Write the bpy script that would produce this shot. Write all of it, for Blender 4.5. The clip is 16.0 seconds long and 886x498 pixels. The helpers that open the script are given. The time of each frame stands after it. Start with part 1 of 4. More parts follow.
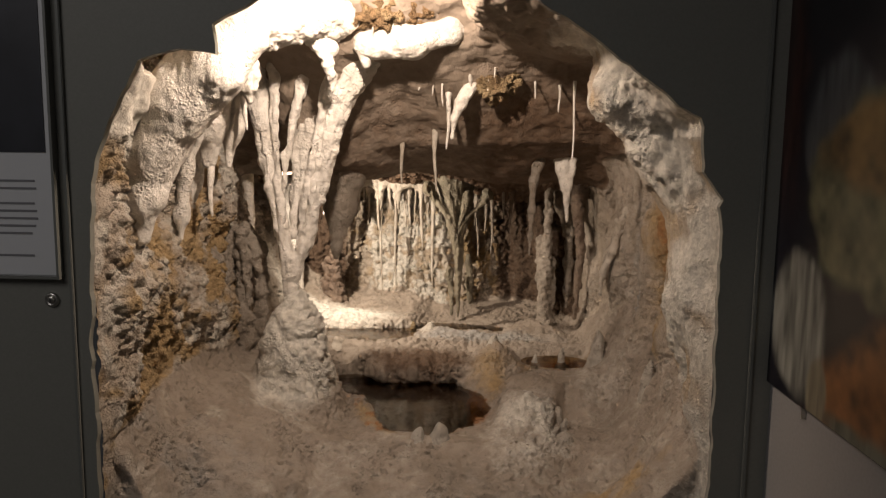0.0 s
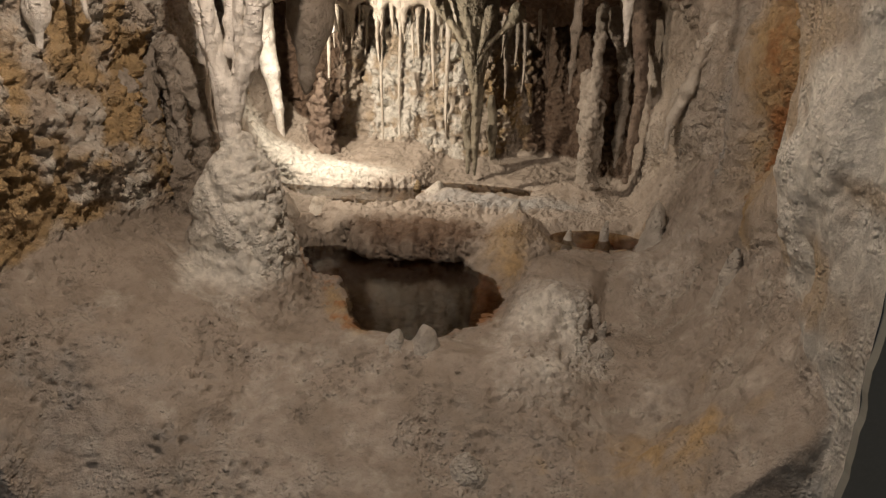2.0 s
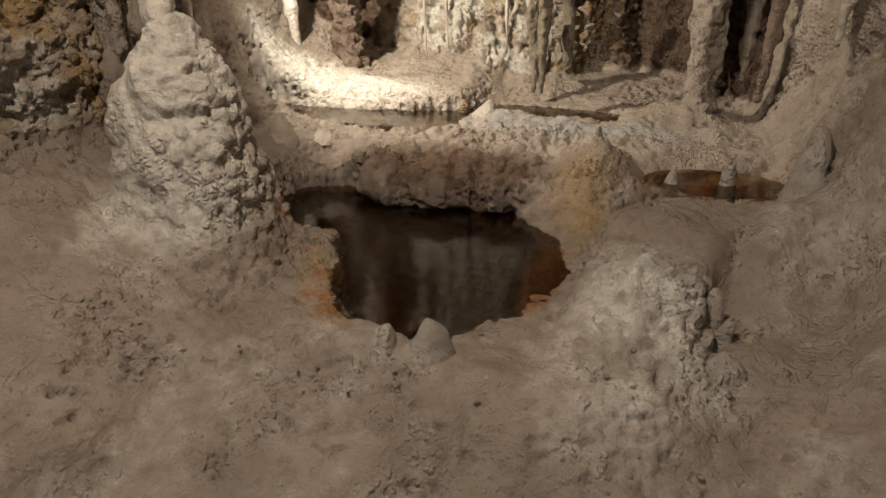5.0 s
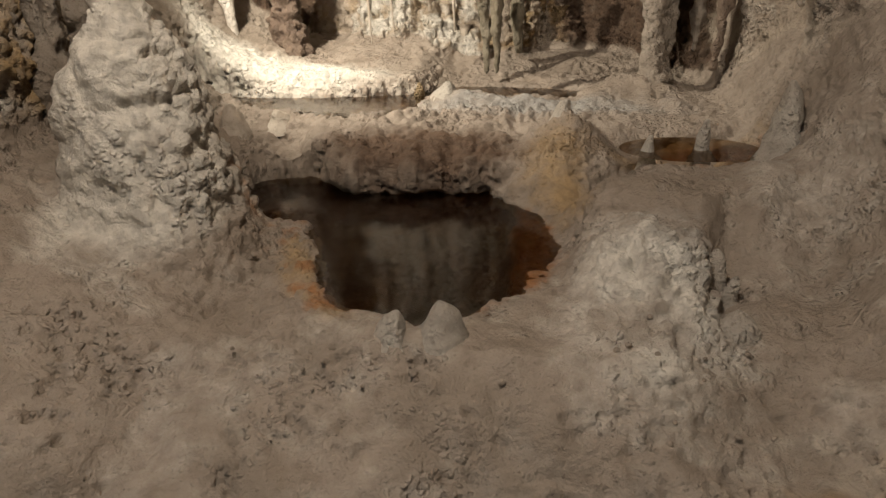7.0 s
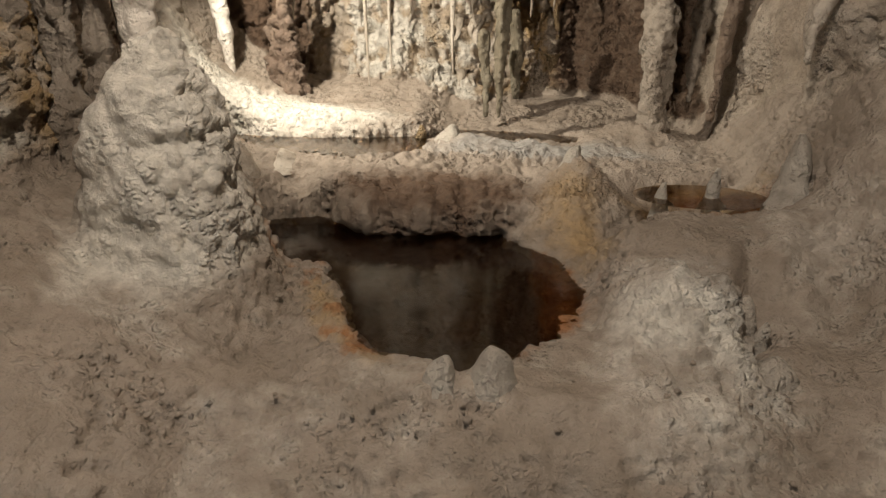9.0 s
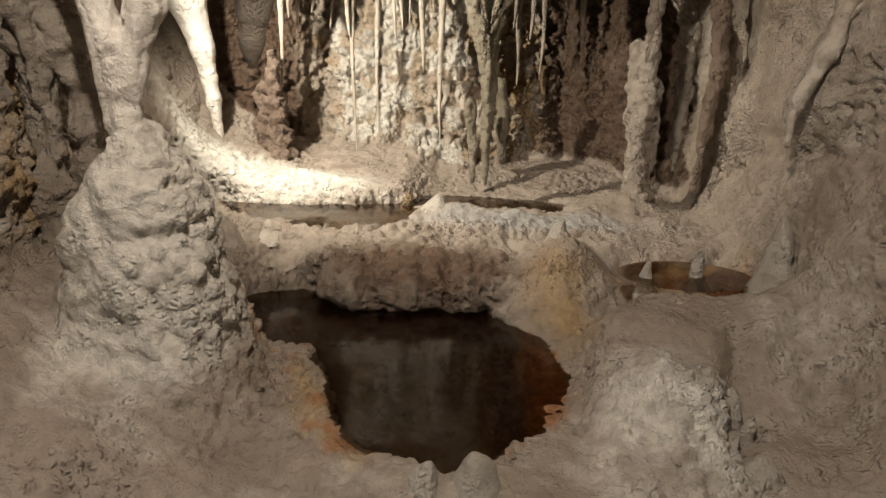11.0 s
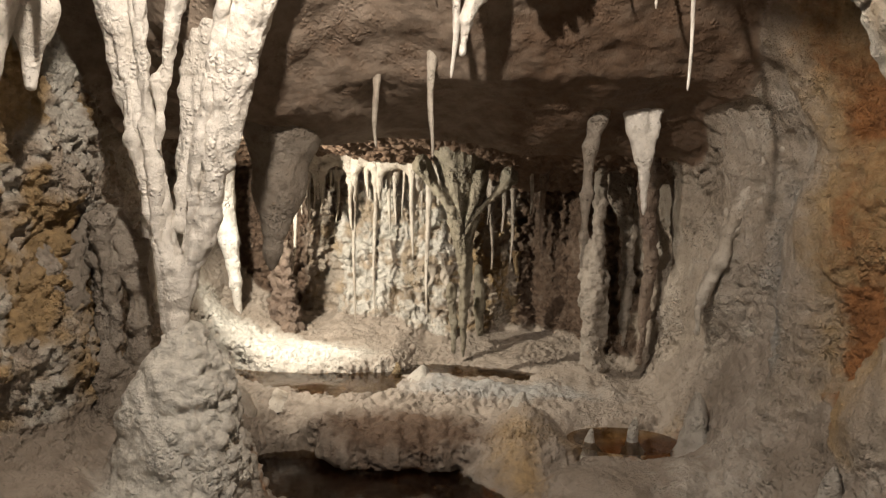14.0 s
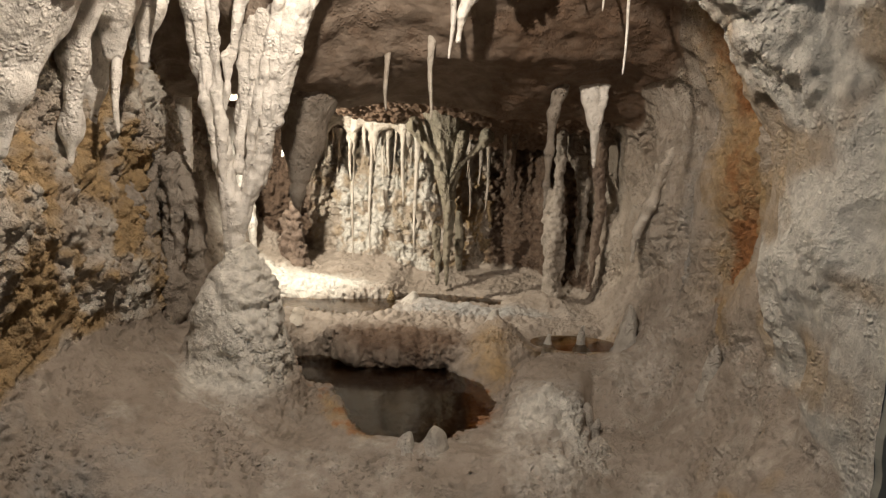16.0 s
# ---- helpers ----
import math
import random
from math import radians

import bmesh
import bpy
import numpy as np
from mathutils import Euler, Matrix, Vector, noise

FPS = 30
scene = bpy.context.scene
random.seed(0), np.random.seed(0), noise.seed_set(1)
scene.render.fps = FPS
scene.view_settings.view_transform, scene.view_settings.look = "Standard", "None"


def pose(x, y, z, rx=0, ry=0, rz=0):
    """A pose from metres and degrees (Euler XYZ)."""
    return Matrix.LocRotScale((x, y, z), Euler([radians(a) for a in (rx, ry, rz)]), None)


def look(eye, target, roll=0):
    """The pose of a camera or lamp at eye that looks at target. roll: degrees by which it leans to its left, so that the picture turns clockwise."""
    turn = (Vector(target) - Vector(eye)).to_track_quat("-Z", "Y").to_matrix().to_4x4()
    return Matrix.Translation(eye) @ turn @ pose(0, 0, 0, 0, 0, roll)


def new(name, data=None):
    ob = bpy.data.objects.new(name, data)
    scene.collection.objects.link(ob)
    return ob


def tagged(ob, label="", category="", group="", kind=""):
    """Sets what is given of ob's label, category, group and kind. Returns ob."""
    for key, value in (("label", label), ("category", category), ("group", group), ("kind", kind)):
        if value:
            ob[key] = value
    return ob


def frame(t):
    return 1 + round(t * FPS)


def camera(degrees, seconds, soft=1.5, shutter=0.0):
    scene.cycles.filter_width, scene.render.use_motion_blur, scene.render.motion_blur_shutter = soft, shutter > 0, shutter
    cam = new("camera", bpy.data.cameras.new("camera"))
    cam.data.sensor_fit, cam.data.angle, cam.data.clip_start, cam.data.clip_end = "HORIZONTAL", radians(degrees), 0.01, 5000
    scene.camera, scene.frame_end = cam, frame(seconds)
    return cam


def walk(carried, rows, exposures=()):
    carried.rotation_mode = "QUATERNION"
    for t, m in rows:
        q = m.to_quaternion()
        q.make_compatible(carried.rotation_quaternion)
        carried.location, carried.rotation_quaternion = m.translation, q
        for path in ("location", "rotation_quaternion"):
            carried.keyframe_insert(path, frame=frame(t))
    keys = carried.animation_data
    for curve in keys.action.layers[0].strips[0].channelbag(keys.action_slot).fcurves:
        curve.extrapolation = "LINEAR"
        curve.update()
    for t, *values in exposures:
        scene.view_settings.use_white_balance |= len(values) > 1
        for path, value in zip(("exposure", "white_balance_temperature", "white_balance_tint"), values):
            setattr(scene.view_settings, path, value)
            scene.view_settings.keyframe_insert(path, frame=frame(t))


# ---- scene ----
cam = camera(65.7, 16.0, soft=1.3)
PATH = [
    (0, (0.133, -0.061, 1.596), (0.003, 1.912, 1.292), -1.8),
    (0.5, (0.135, 0.024, 1.574), (-0.005, 1.981, 1.185), -1.2),
    (1, (0.125, 0.151, 1.545), (0.002, 2.091, 1.077), -2.2),
    (1.5, (0.139, 0.274, 1.501), (0.029, 2.174, 0.889), -2.2),
    (2, (0.178, 0.402, 1.48), (-0.075, 2.258, 0.779), -1.2),
    (2.5, (0.186, 0.499, 1.436), (-0.135, 2.324, 0.686), -1.8),
    (3, (0.183, 0.595, 1.407), (-0.145, 2.387, 0.581), -1.5),
    (3.5, (0.186, 0.658, 1.378), (-0.166, 2.432, 0.524), -2.2),
    (4, (0.187, 0.724, 1.354), (-0.219, 2.488, 0.504), -1.6),
    (4.2, (0.188, 0.753, 1.35), (-0.303, 2.502, 0.514), -3.0),
    (6.5, (0.15, 0.818, 1.315), (-0.299, 2.551, 0.422), -4.1),
    (7, (0.108, 0.811, 1.311), (-0.171, 2.589, 0.438), -4.3),
    (7.5, (0.065, 0.807, 1.309), (-0.096, 2.61, 0.459), -2.8),
    (8, (0.042, 0.806, 1.31), (-0.105, 2.623, 0.488), -1.8),
    (10.3, (0.018, 0.82, 1.346), (-0.108, 2.678, 0.616), -2.1),
    (10.5, (0.018, 0.824, 1.352), (-0.089, 2.686, 0.63), -2.3),
    (11, (0.027, 0.831, 1.372), (-0.085, 2.709, 0.691), -1.2),
    (11.5, (0.03, 0.826, 1.396), (-0.09, 2.726, 0.785), -0.9),
    (12, (0.032, 0.812, 1.421), (-0.065, 2.74, 0.898), -1.3),
    (12.5, (0.037, 0.794, 1.438), (-0.044, 2.74, 0.985), -1.7),
    (13, (0.051, 0.76, 1.46), (-0.016, 2.721, 1.075), -1.1),
    (13.5, (0.075, 0.703, 1.477), (-0.025, 2.677, 1.17), -1.9),
    (14, (0.084, 0.629, 1.479), (-0.039, 2.607, 1.212), -1.1),
    (14.5, (0.074, 0.572, 1.469), (-0.045, 2.548, 1.185), -1.5),
    (15, (0.07, 0.497, 1.474), (-0.018, 2.47, 1.157), -1.9),
    (15.5, (0.061, 0.407, 1.482), (0.032, 2.38, 1.157), -2.1),
    (16, (0.046, 0.324, 1.482), (0.023, 2.288, 1.105), 0.0),
]
# the level of the pool's water and the upright edges of the panels
LEVEL = pose(0.04, 1.723, 0.952, 2.2, -2.3, 0) @ pose(-0.04, -1.723, -0.952)
walk(cam, [(t, LEVEL @ look(eye, target, roll)) for t, eye, target, roll in PATH],
     exposures=[(0, -0.26, 7150, 18), (1, -0.24, 7100, 17), (2.5, -0.14, 6850, 14), (4, -0.10, 6850, 13), (7, 0.0, 6700, 11), (11, 0.08, 6550, 10), (13.5, 0.0, 6450, 10), (16, 0.0, 6500, 10)])

# ---- world and lights ----
world = bpy.data.worlds.new("world")
scene.world = world
world.use_nodes = True
world.node_tree.nodes["Background"].inputs[0].default_value = (0.9, 0.95, 1.0, 1)
world.node_tree.nodes["Background"].inputs[1].default_value = 0.02


def spot(name, eye, target, watts, size, angle, blend, colour):
    data = bpy.data.lights.new(name, "SPOT")
    data.energy, data.shadow_soft_size, data.spot_size, data.spot_blend = watts, size, radians(angle), blend
    data.color = colour
    ob = new(name, data)
    ob.matrix_world = look(eye, target)
    return ob


# the lamp hidden above the front edge of the case, and the one behind the column
spot("front_lamp", (-0.09, 0.968, 1.87), (-0.12, 1.55, 1.28), 28.0, 0.014, 168, 0.7, (1.0, 0.87, 0.73))
spot("rear_lamp", (-0.48, 1.82, 1.50), (-0.05, 2.30, 1.12), 29.0, 0.012, 112, 0.8, (1.0, 0.91, 0.76))
hall = bpy.data.lights.new("hall_lamp", "AREA")
hall.energy, hall.size, hall.color = 11.5, 1.2, (0.92, 0.97, 1.0)
hall_ob = new("hall_lamp", hall)
hall_ob.matrix_world = look((-1.1, -0.7, 2.62), (-0.9, -0.4, 0.0))


# ---- noise on arrays ----
def hash3(i, j, k, seed):
    h = (i.astype(np.uint32) * np.uint32(374761393) + j.astype(np.uint32) * np.uint32(668265263)
         + k.astype(np.uint32) * np.uint32(2147483647) + np.uint32(seed * 1274126177 % 4294967296))
    h = (h ^ (h >> np.uint32(13))) * np.uint32(1274126177)
    h = (h ^ (h >> np.uint32(16))) * np.uint32(2246822519)
    return ((h ^ (h >> np.uint32(15))) & np.uint32(0xFFFFFF)).astype(np.float32) / 16777216.0


def vnoise(p, freq, seed=0):
    q = np.asarray(p, np.float64) * np.asarray(freq) + 1000.0
    i = np.floor(q).astype(np.int64)
    f = (q - i).astype(np.float32)
    f = f * f * f * (f * (f * 6 - 15) + 10)
    out = 0.0
    for a in (0, 1):
        wa = f[:, 0] if a else 1 - f[:, 0]
        for b in (0, 1):
            wb = f[:, 1] if b else 1 - f[:, 1]
            for c in (0, 1):
                wc = f[:, 2] if c else 1 - f[:, 2]
                out = out + wa * wb * wc * hash3(i[:, 0] + a, i[:, 1] + b, i[:, 2] + c, seed)
    return out * 2 - 1


def fbm(p, freq, octaves=4, seed=0, gain=0.5):
    total, amp = 0.0, 1.0
    freq = np.asarray(freq, float)
    for n in range(octaves):
        total = total + amp * vnoise(p, freq, seed + n * 7)
        freq, amp = freq * 2.03, amp * gain
    return total


def knobs(p, freq, seed=0):
    """Rounded grains: 1 in a grain's middle, 0 in the joints."""
    q = np.asarray(p, np.float64) * np.asarray(freq) + 1000.0
    i = np.floor(q).astype(np.int64)
    best = np.full(len(q), 9.0, np.float32)
    for a in (-1, 0, 1):
        for b in (-1, 0, 1):
            for c in (-1, 0, 1):
                ci, cj, ck = i[:, 0] + a, i[:, 1] + b, i[:, 2] + c
                d = ((ci + 0.1 + 0.8 * hash3(ci, cj, ck, seed) - q[:, 0]) ** 2 + (cj + 0.1 + 0.8 * hash3(ci, cj, ck, seed + 1) - q[:, 1]) ** 2
                     + (ck + 0.1 + 0.8 * hash3(ci, cj, ck, seed + 2) - q[:, 2]) ** 2)
                best = np.minimum(best, d.astype(np.float32))
    return np.clip(1 - best / 0.6, 0, 1)


def ramp(v, lo, hi):
    s = np.clip((v - lo) / (hi - lo), 0, 1)
    return s * s * (3 - 2 * s)


def bell(x, y, cx, cy, rx, ry):
    return np.exp(-((x - cx) / rx) ** 2 - ((y - cy) / ry) ** 2)


def smax(a, b, k):
    h = np.maximum(k - np.abs(a - b), 0) / k
    return np.maximum(a, b) + h * h * k * 0.25


def smin(a, b, k):
    return -smax(-a, -b, k)


# ---- skins of solids ----
def surface(values, origin, step):
    """Vertices and quads of the zero level of a grid (solid where positive)."""
    solid = values > 0
    shape = np.array(values.shape)
    cells, points, quads_of = [], [], []
    for axis in range(3):
        lo = [slice(None)] * 3
        hi = [slice(None)] * 3
        lo[axis], hi[axis] = slice(0, -1), slice(1, None)
        lo, hi = tuple(lo), tuple(hi)
        idx = np.stack(np.nonzero(solid[lo] != solid[hi]), 1)
        u, v = (axis + 1) % 3, (axis + 2) % 3
        idx = idx[(idx[:, u] > 0) & (idx[:, v] > 0) & (idx[:, u] < shape[u] - 1) & (idx[:, v] < shape[v] - 1)]
        nxt = idx.copy()
        nxt[:, axis] += 1
        a, b = values[tuple(idx.T)], values[tuple(nxt.T)]
        pos = idx.astype(np.float64)
        pos[:, axis] += a / (a - b)
        ring = []
        for du, dv in ((0, 0), (-1, 0), (-1, -1), (0, -1)):
            c = idx.copy()
            c[:, u] += du
            c[:, v] += dv
            lin = (c[:, 0] * shape[1] + c[:, 1]) * shape[2] + c[:, 2]
            ring.append(lin)
            cells.append(lin)
            points.append(pos)
        ring = np.stack(ring, 1)
        ring[a > 0] = ring[a > 0][:, ::-1]
        quads_of.append(ring[:, ::-1])
    ids, inverse = np.unique(np.concatenate(cells), return_inverse=True)
    pts = np.concatenate(points)
    count = np.bincount(inverse, minlength=len(ids))
    verts = np.stack([np.bincount(inverse, pts[:, n], len(ids)) / count for n in range(3)], 1)
    return verts * step + np.array(origin), np.searchsorted(ids, np.concatenate(quads_of))


def normals(verts, quads):
    n = np.cross(verts[quads[:, 2]] - verts[quads[:, 0]], verts[quads[:, 3]] - verts[quads[:, 1]])
    out = np.stack([sum(np.bincount(quads[:, k], n[:, c], len(verts)) for k in range(4)) for c in range(3)], 1)
    return out / np.maximum(np.linalg.norm(out, axis=1, keepdims=True), 1e-12)


def relax(verts, quads, times=1):
    for _ in range(times):
        total, count = np.zeros_like(verts), np.zeros(len(verts))
        for k in range(4):
            for o in (1, 3):
                for c in range(3):
                    total[:, c] += np.bincount(quads[:, k], verts[quads[:, (k + o) % 4], c], len(verts))
                count += np.bincount(quads[:, k], minlength=len(verts))
        verts = verts * 0.4 + 0.6 * total / np.maximum(count, 1)[:, None]
    return verts


def mesh_from(name, verts, faces, material, marks=None):
    mesh = bpy.data.meshes.new(name)
    mesh.vertices.add(len(verts))
    mesh.vertices.foreach_set("co", np.ascontiguousarray(verts, np.float32).ravel())
    size = faces.shape[1]
    mesh.loops.add(faces.size)
    mesh.loops.foreach_set("vertex_index", np.ascontiguousarray(faces, np.int32).ravel())
    mesh.polygons.add(len(faces))
    mesh.polygons.foreach_set("loop_start", np.arange(0, faces.size, size, dtype=np.int32))
    mesh.polygons.foreach_set("use_smooth", np.ones(len(faces), bool))
    for key, value in (marks or {}).items():
        mesh.attributes.new(key, "FLOAT", "POINT").data.foreach_set("value", np.ascontiguousarray(value, np.float32))
    mesh.update(calc_edges=True)
    mesh.validate()
    mesh.materials.append(material)
    return mesh


def part(name, bm, material=None, parent=None, label="", smooth=True):
    """One mesh object from a bmesh or a finished mesh, under a thing or a part."""
    if isinstance(bm, bmesh.types.BMesh):
        mesh = bpy.data.meshes.new(name)
        for f in bm.faces:
            f.smooth = smooth
        bm.to_mesh(mesh)
        bm.free()
        mesh.materials.append(material)
    else:
        mesh = bm
    ob = new(name, mesh)
    ob.parent = parent
    return tagged(ob, label)


# ---- materials ----
def material(name):
    m = bpy.data.materials.new(name)
    m.use_nodes = True
    return m, m.node_tree.nodes, m.node_tree.links, m.node_tree.nodes["Principled BSDF"]


def rock(name, base, second, rough=0.75, stains=False, grain=1.0, wet=0.0, speck=1.0):
    m, nodes, links, shader = material(name)
    geo = nodes.new("ShaderNodeNewGeometry")

    def tex(scale, detail=6, rough_=0.6):
        n = nodes.new("ShaderNodeTexNoise")
        n.inputs["Scale"].default_value, n.inputs["Detail"].default_value, n.inputs["Roughness"].default_value = scale, detail, rough_
        links.new(geo.outputs["Position"], n.inputs["Vector"])
        return n.outputs["Fac"]

    def curve(value, lo, hi):
        n = nodes.new("ShaderNodeMapRange")
        n.interpolation_type = "SMOOTHSTEP"
        n.inputs[1].default_value, n.inputs[2].default_value = lo, hi
        links.new(value, n.inputs[0])
        return n.outputs[0]

    def mix(fac, a, b, kind="MIX"):
        n = nodes.new("ShaderNodeMix")
        n.data_type, n.blend_type = "RGBA", kind
        for socket, value in ((n.inputs["Factor"], fac), (n.inputs["A"], a), (n.inputs["B"], b)):
            if isinstance(value, bpy.types.NodeSocket):
                links.new(value, socket)
            elif isinstance(value, tuple):
                socket.default_value = (*value, 1)
            else:
                socket.default_value = value
        return n.outputs["Result"]

    colour = mix(curve(tex(9, 5), 0.38, 0.66), base, second)
    colour = mix(curve(tex(45, 6), 0.45, 0.75), colour, tuple(c * (1 - 0.28 * speck) for c in second))
    colour = mix(curve(tex(120, 3, 0.7), 0.64, 0.73), colour, tuple(c * (1 - 0.65 * speck) for c in second))
    if speck > 0.5:
        colour = mix(curve(tex(420, 2, 0.7), 0.60, 0.75), colour, tuple(c * 0.55 for c in second))
    if stains:
        # mineral tones; brown also carries shade painted on the roof
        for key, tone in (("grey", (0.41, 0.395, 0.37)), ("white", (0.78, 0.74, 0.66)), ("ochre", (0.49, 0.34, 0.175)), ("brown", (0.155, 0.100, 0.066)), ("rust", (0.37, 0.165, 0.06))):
            attr = nodes.new("ShaderNodeAttribute")
            attr.attribute_name = key
            sum_ = nodes.new("ShaderNodeMath")
            sum_.operation = "MULTIPLY_ADD"
            links.new(tex(26 if key != "rust" else 60, 6, 0.65), sum_.inputs[0])
            sum_.inputs[1].default_value = 0.9
            links.new(attr.outputs["Fac"], sum_.inputs[2])
            fac = curve(sum_.outputs[0], 0.62, 1.25)
            colour = mix(fac, colour, mix(curve(tex(70, 4), 0.35, 0.7), tone, tuple(c * 0.7 for c in tone)))
    links.new(colour, shader.inputs["Base Color"])
    gloss = nodes.new("ShaderNodeMapRange")
    gloss.inputs[3].default_value, gloss.inputs[4].default_value = rough - 0.12 - 0.3 * wet, rough + 0.12
    links.new(tex(30, 4), gloss.inputs[0])
    links.new(gloss.outputs[0], shader.inputs["Roughness"])
    shader.inputs["Specular IOR Level"].default_value = 0.3 + 0.3 * wet
    coarse = nodes.new("ShaderNodeBump")
    coarse.inputs["Strength"].default_value, coarse.inputs["Distance"].default_value = 1.0 * grain, 0.012
    links.new(tex(75, 9, 0.66), coarse.inputs["Height"])
    fine = nodes.new("ShaderNodeBump")
    fine.inputs["Strength"].default_value, fine.inputs["Distance"].default_value = 0.9 * grain, 0.005
    links.new(tex(330, 4, 0.6), fine.inputs["Height"])
    links.new(coarse.outputs["Normal"], fine.inputs["Normal"])
    # nodules in patches, and scattered pits
    cell = nodes.new("ShaderNodeTexVoronoi")
    cell.feature = "SMOOTH_F1"
    cell.inputs["Scale"].default_value, cell.inputs["Smoothness"].default_value = 150, 0.35
    warp = nodes.new("ShaderNodeVectorMath")
    warp.operation = "MULTIPLY_ADD"
    wobble = nodes.new("ShaderNodeTexNoise")
    wobble.inputs["Scale"].default_value = 60
    links.new(geo.outputs["Position"], wobble.inputs["Vector"])
    links.new(wobble.outputs["Color"], warp.inputs[0])
    warp.inputs[1].default_value = (0.012, 0.012, 0.012)
    links.new(geo.outputs["Position"], warp.inputs[2])
    links.new(warp.outputs[0], cell.inputs["Vector"])
    bead = nodes.new("ShaderNodeMath")
    bead.operation = "MULTIPLY"
    links.new(curve(cell.outputs["Distance"], 0.55, 0.15), bead.inputs[0])
    links.new(curve(tex(13, 4), 0.47, 0.63), bead.inputs[1])
    beads = nodes.new("ShaderNodeBump")
    beads.inputs["Strength"].default_value, beads.inputs["Distance"].default_value = 0.9, 0.0045 * grain
    links.new(bead.outputs[0], beads.inputs["Height"])
    links.new(fine.outputs["Normal"], beads.inputs["Normal"])
    links.new(beads.outputs["Normal"], shader.inputs["Normal"])
    return m


def plain(name, colour, rough=0.5, metal=0.0, bump=0.0, scale=60.0, vary=0.12):
    m, nodes, links, shader = material(name)
    coord = nodes.new("ShaderNodeNewGeometry")
    n = nodes.new("ShaderNodeTexNoise")
    n.inputs["Scale"].default_value, n.inputs["Detail"].default_value = scale, 6
    links.new(coord.outputs["Position"], n.inputs["Vector"])
    r = nodes.new("ShaderNodeMix")
    r.data_type = "RGBA"
    r.inputs["A"].default_value = (*[c * (1 - vary) for c in colour], 1)
    r.inputs["B"].default_value = (*[min(1, c * (1 + vary)) for c in colour], 1)
    links.new(n.outputs["Fac"], r.inputs["Factor"])
    links.new(r.outputs["Result"], shader.inputs["Base Color"])
    shader.inputs["Roughness"].default_value, shader.inputs["Metallic"].default_value = rough, metal
    if bump:
        b = nodes.new("ShaderNodeBump")
        b.inputs["Strength"].default_value, b.inputs["Distance"].default_value = bump, 0.001
        links.new(n.outputs["Fac"], b.inputs["Height"])
        links.new(b.outputs["Normal"], shader.inputs["Normal"])
    return m


CAVE = rock("cave_rock", (0.52, 0.445, 0.365), (0.41, 0.338, 0.265), 0.72, stains=True, wet=0.3)
MUD = rock("cave_mud", (0.385, 0.325, 0.268), (0.30, 0.248, 0.198), 0.75, stains=True, wet=0.3, grain=0.7, speck=0.5)
DRIP = rock("dripstone", (0.54, 0.49, 0.42), (0.44, 0.38, 0.31), 0.6, grain=0.5, wet=0.5)
PALE = rock("pale_dripstone", (0.80, 0.76, 0.70), (0.70, 0.65, 0.58), 0.6, grain=0.5, wet=0.4)
# limestone tone lowered so that the roof's shade lies in its colour
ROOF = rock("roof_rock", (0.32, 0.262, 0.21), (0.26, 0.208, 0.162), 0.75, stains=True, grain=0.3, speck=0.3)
NUB = rock("nub_dripstone", (0.56, 0.52, 0.455), (0.45, 0.40, 0.34), 0.7, grain=0.9, wet=0.3, speck=0.5)
GREY = rock("grey_dripstone", (0.39, 0.34, 0.285), (0.30, 0.25, 0.20), 0.65, grain=0.8, wet=0.4)
# dark olive dripstone whose tone includes the shade under the roof lip
OLIVE_SHADED = rock("shaded_olive_dripstone", (0.27, 0.24, 0.18), (0.20, 0.17, 0.12), 0.6, grain=0.7, wet=0.4)
BROWN = rock("brown_dripstone", (0.24, 0.18, 0.135), (0.17, 0.12, 0.09), 0.6, grain=0.8, wet=0.4)
OCHRE = rock("ochre_rock", (0.45, 0.34, 0.20), (0.30, 0.19, 0.10), 0.8, grain=1.4)

m, nodes, links, shader = material("pool_water")
shader.inputs["Base Color"].default_value = (0.33, 0.21, 0.11, 1)
shader.inputs["Roughness"].default_value = 0.11
shader.inputs["Transmission Weight"].default_value = 1.0
shader.inputs["IOR"].default_value = 1.33
wave = nodes.new("ShaderNodeTexNoise")
wave.inputs["Scale"].default_value, wave.inputs["Detail"].default_value = 28, 2
bump = nodes.new("ShaderNodeBump")
bump.inputs["Strength"].default_value, bump.inputs["Distance"].default_value = 0.2, 0.003
geo = nodes.new("ShaderNodeNewGeometry")
links.new(geo.outputs["Position"], wave.inputs["Vector"])
links.new(wave.outputs["Fac"], bump.inputs["Height"])
links.new(bump.outputs["Normal"], shader.inputs["Normal"])
WATER = m

PANEL = plain("grey_painted_panel", (0.21, 0.21, 0.185), 0.55, bump=0.05, scale=300)
TRIM = plain("grey_metal_trim", (0.17, 0.175, 0.16), 0.35, bump=0.02, scale=200)
WHITE = plain("white_wall_paint", (0.27, 0.26, 0.255), 0.8, bump=0.1, scale=200)
PAPER = plain("white_sign_face", (0.62, 0.63, 0.64), 0.5, vary=0.03)
PRINT = plain("grey_print", (0.2, 0.2, 0.21), 0.5)
INK = plain("black_print", (0.03, 0.03, 0.035), 0.5)
DARK = plain("dark_photograph", (0.035, 0.037, 0.045), 0.35, scale=14, vary=0.6)
METAL = plain("nickel_metal", (0.55, 0.54, 0.5), 0.3, metal=1.0)
CARPET = plain("hall_floor", (0.10, 0.09, 0.08), 0.9)
HALLCEIL = plain("hall_ceiling", (0.35, 0.35, 0.34), 0.9)

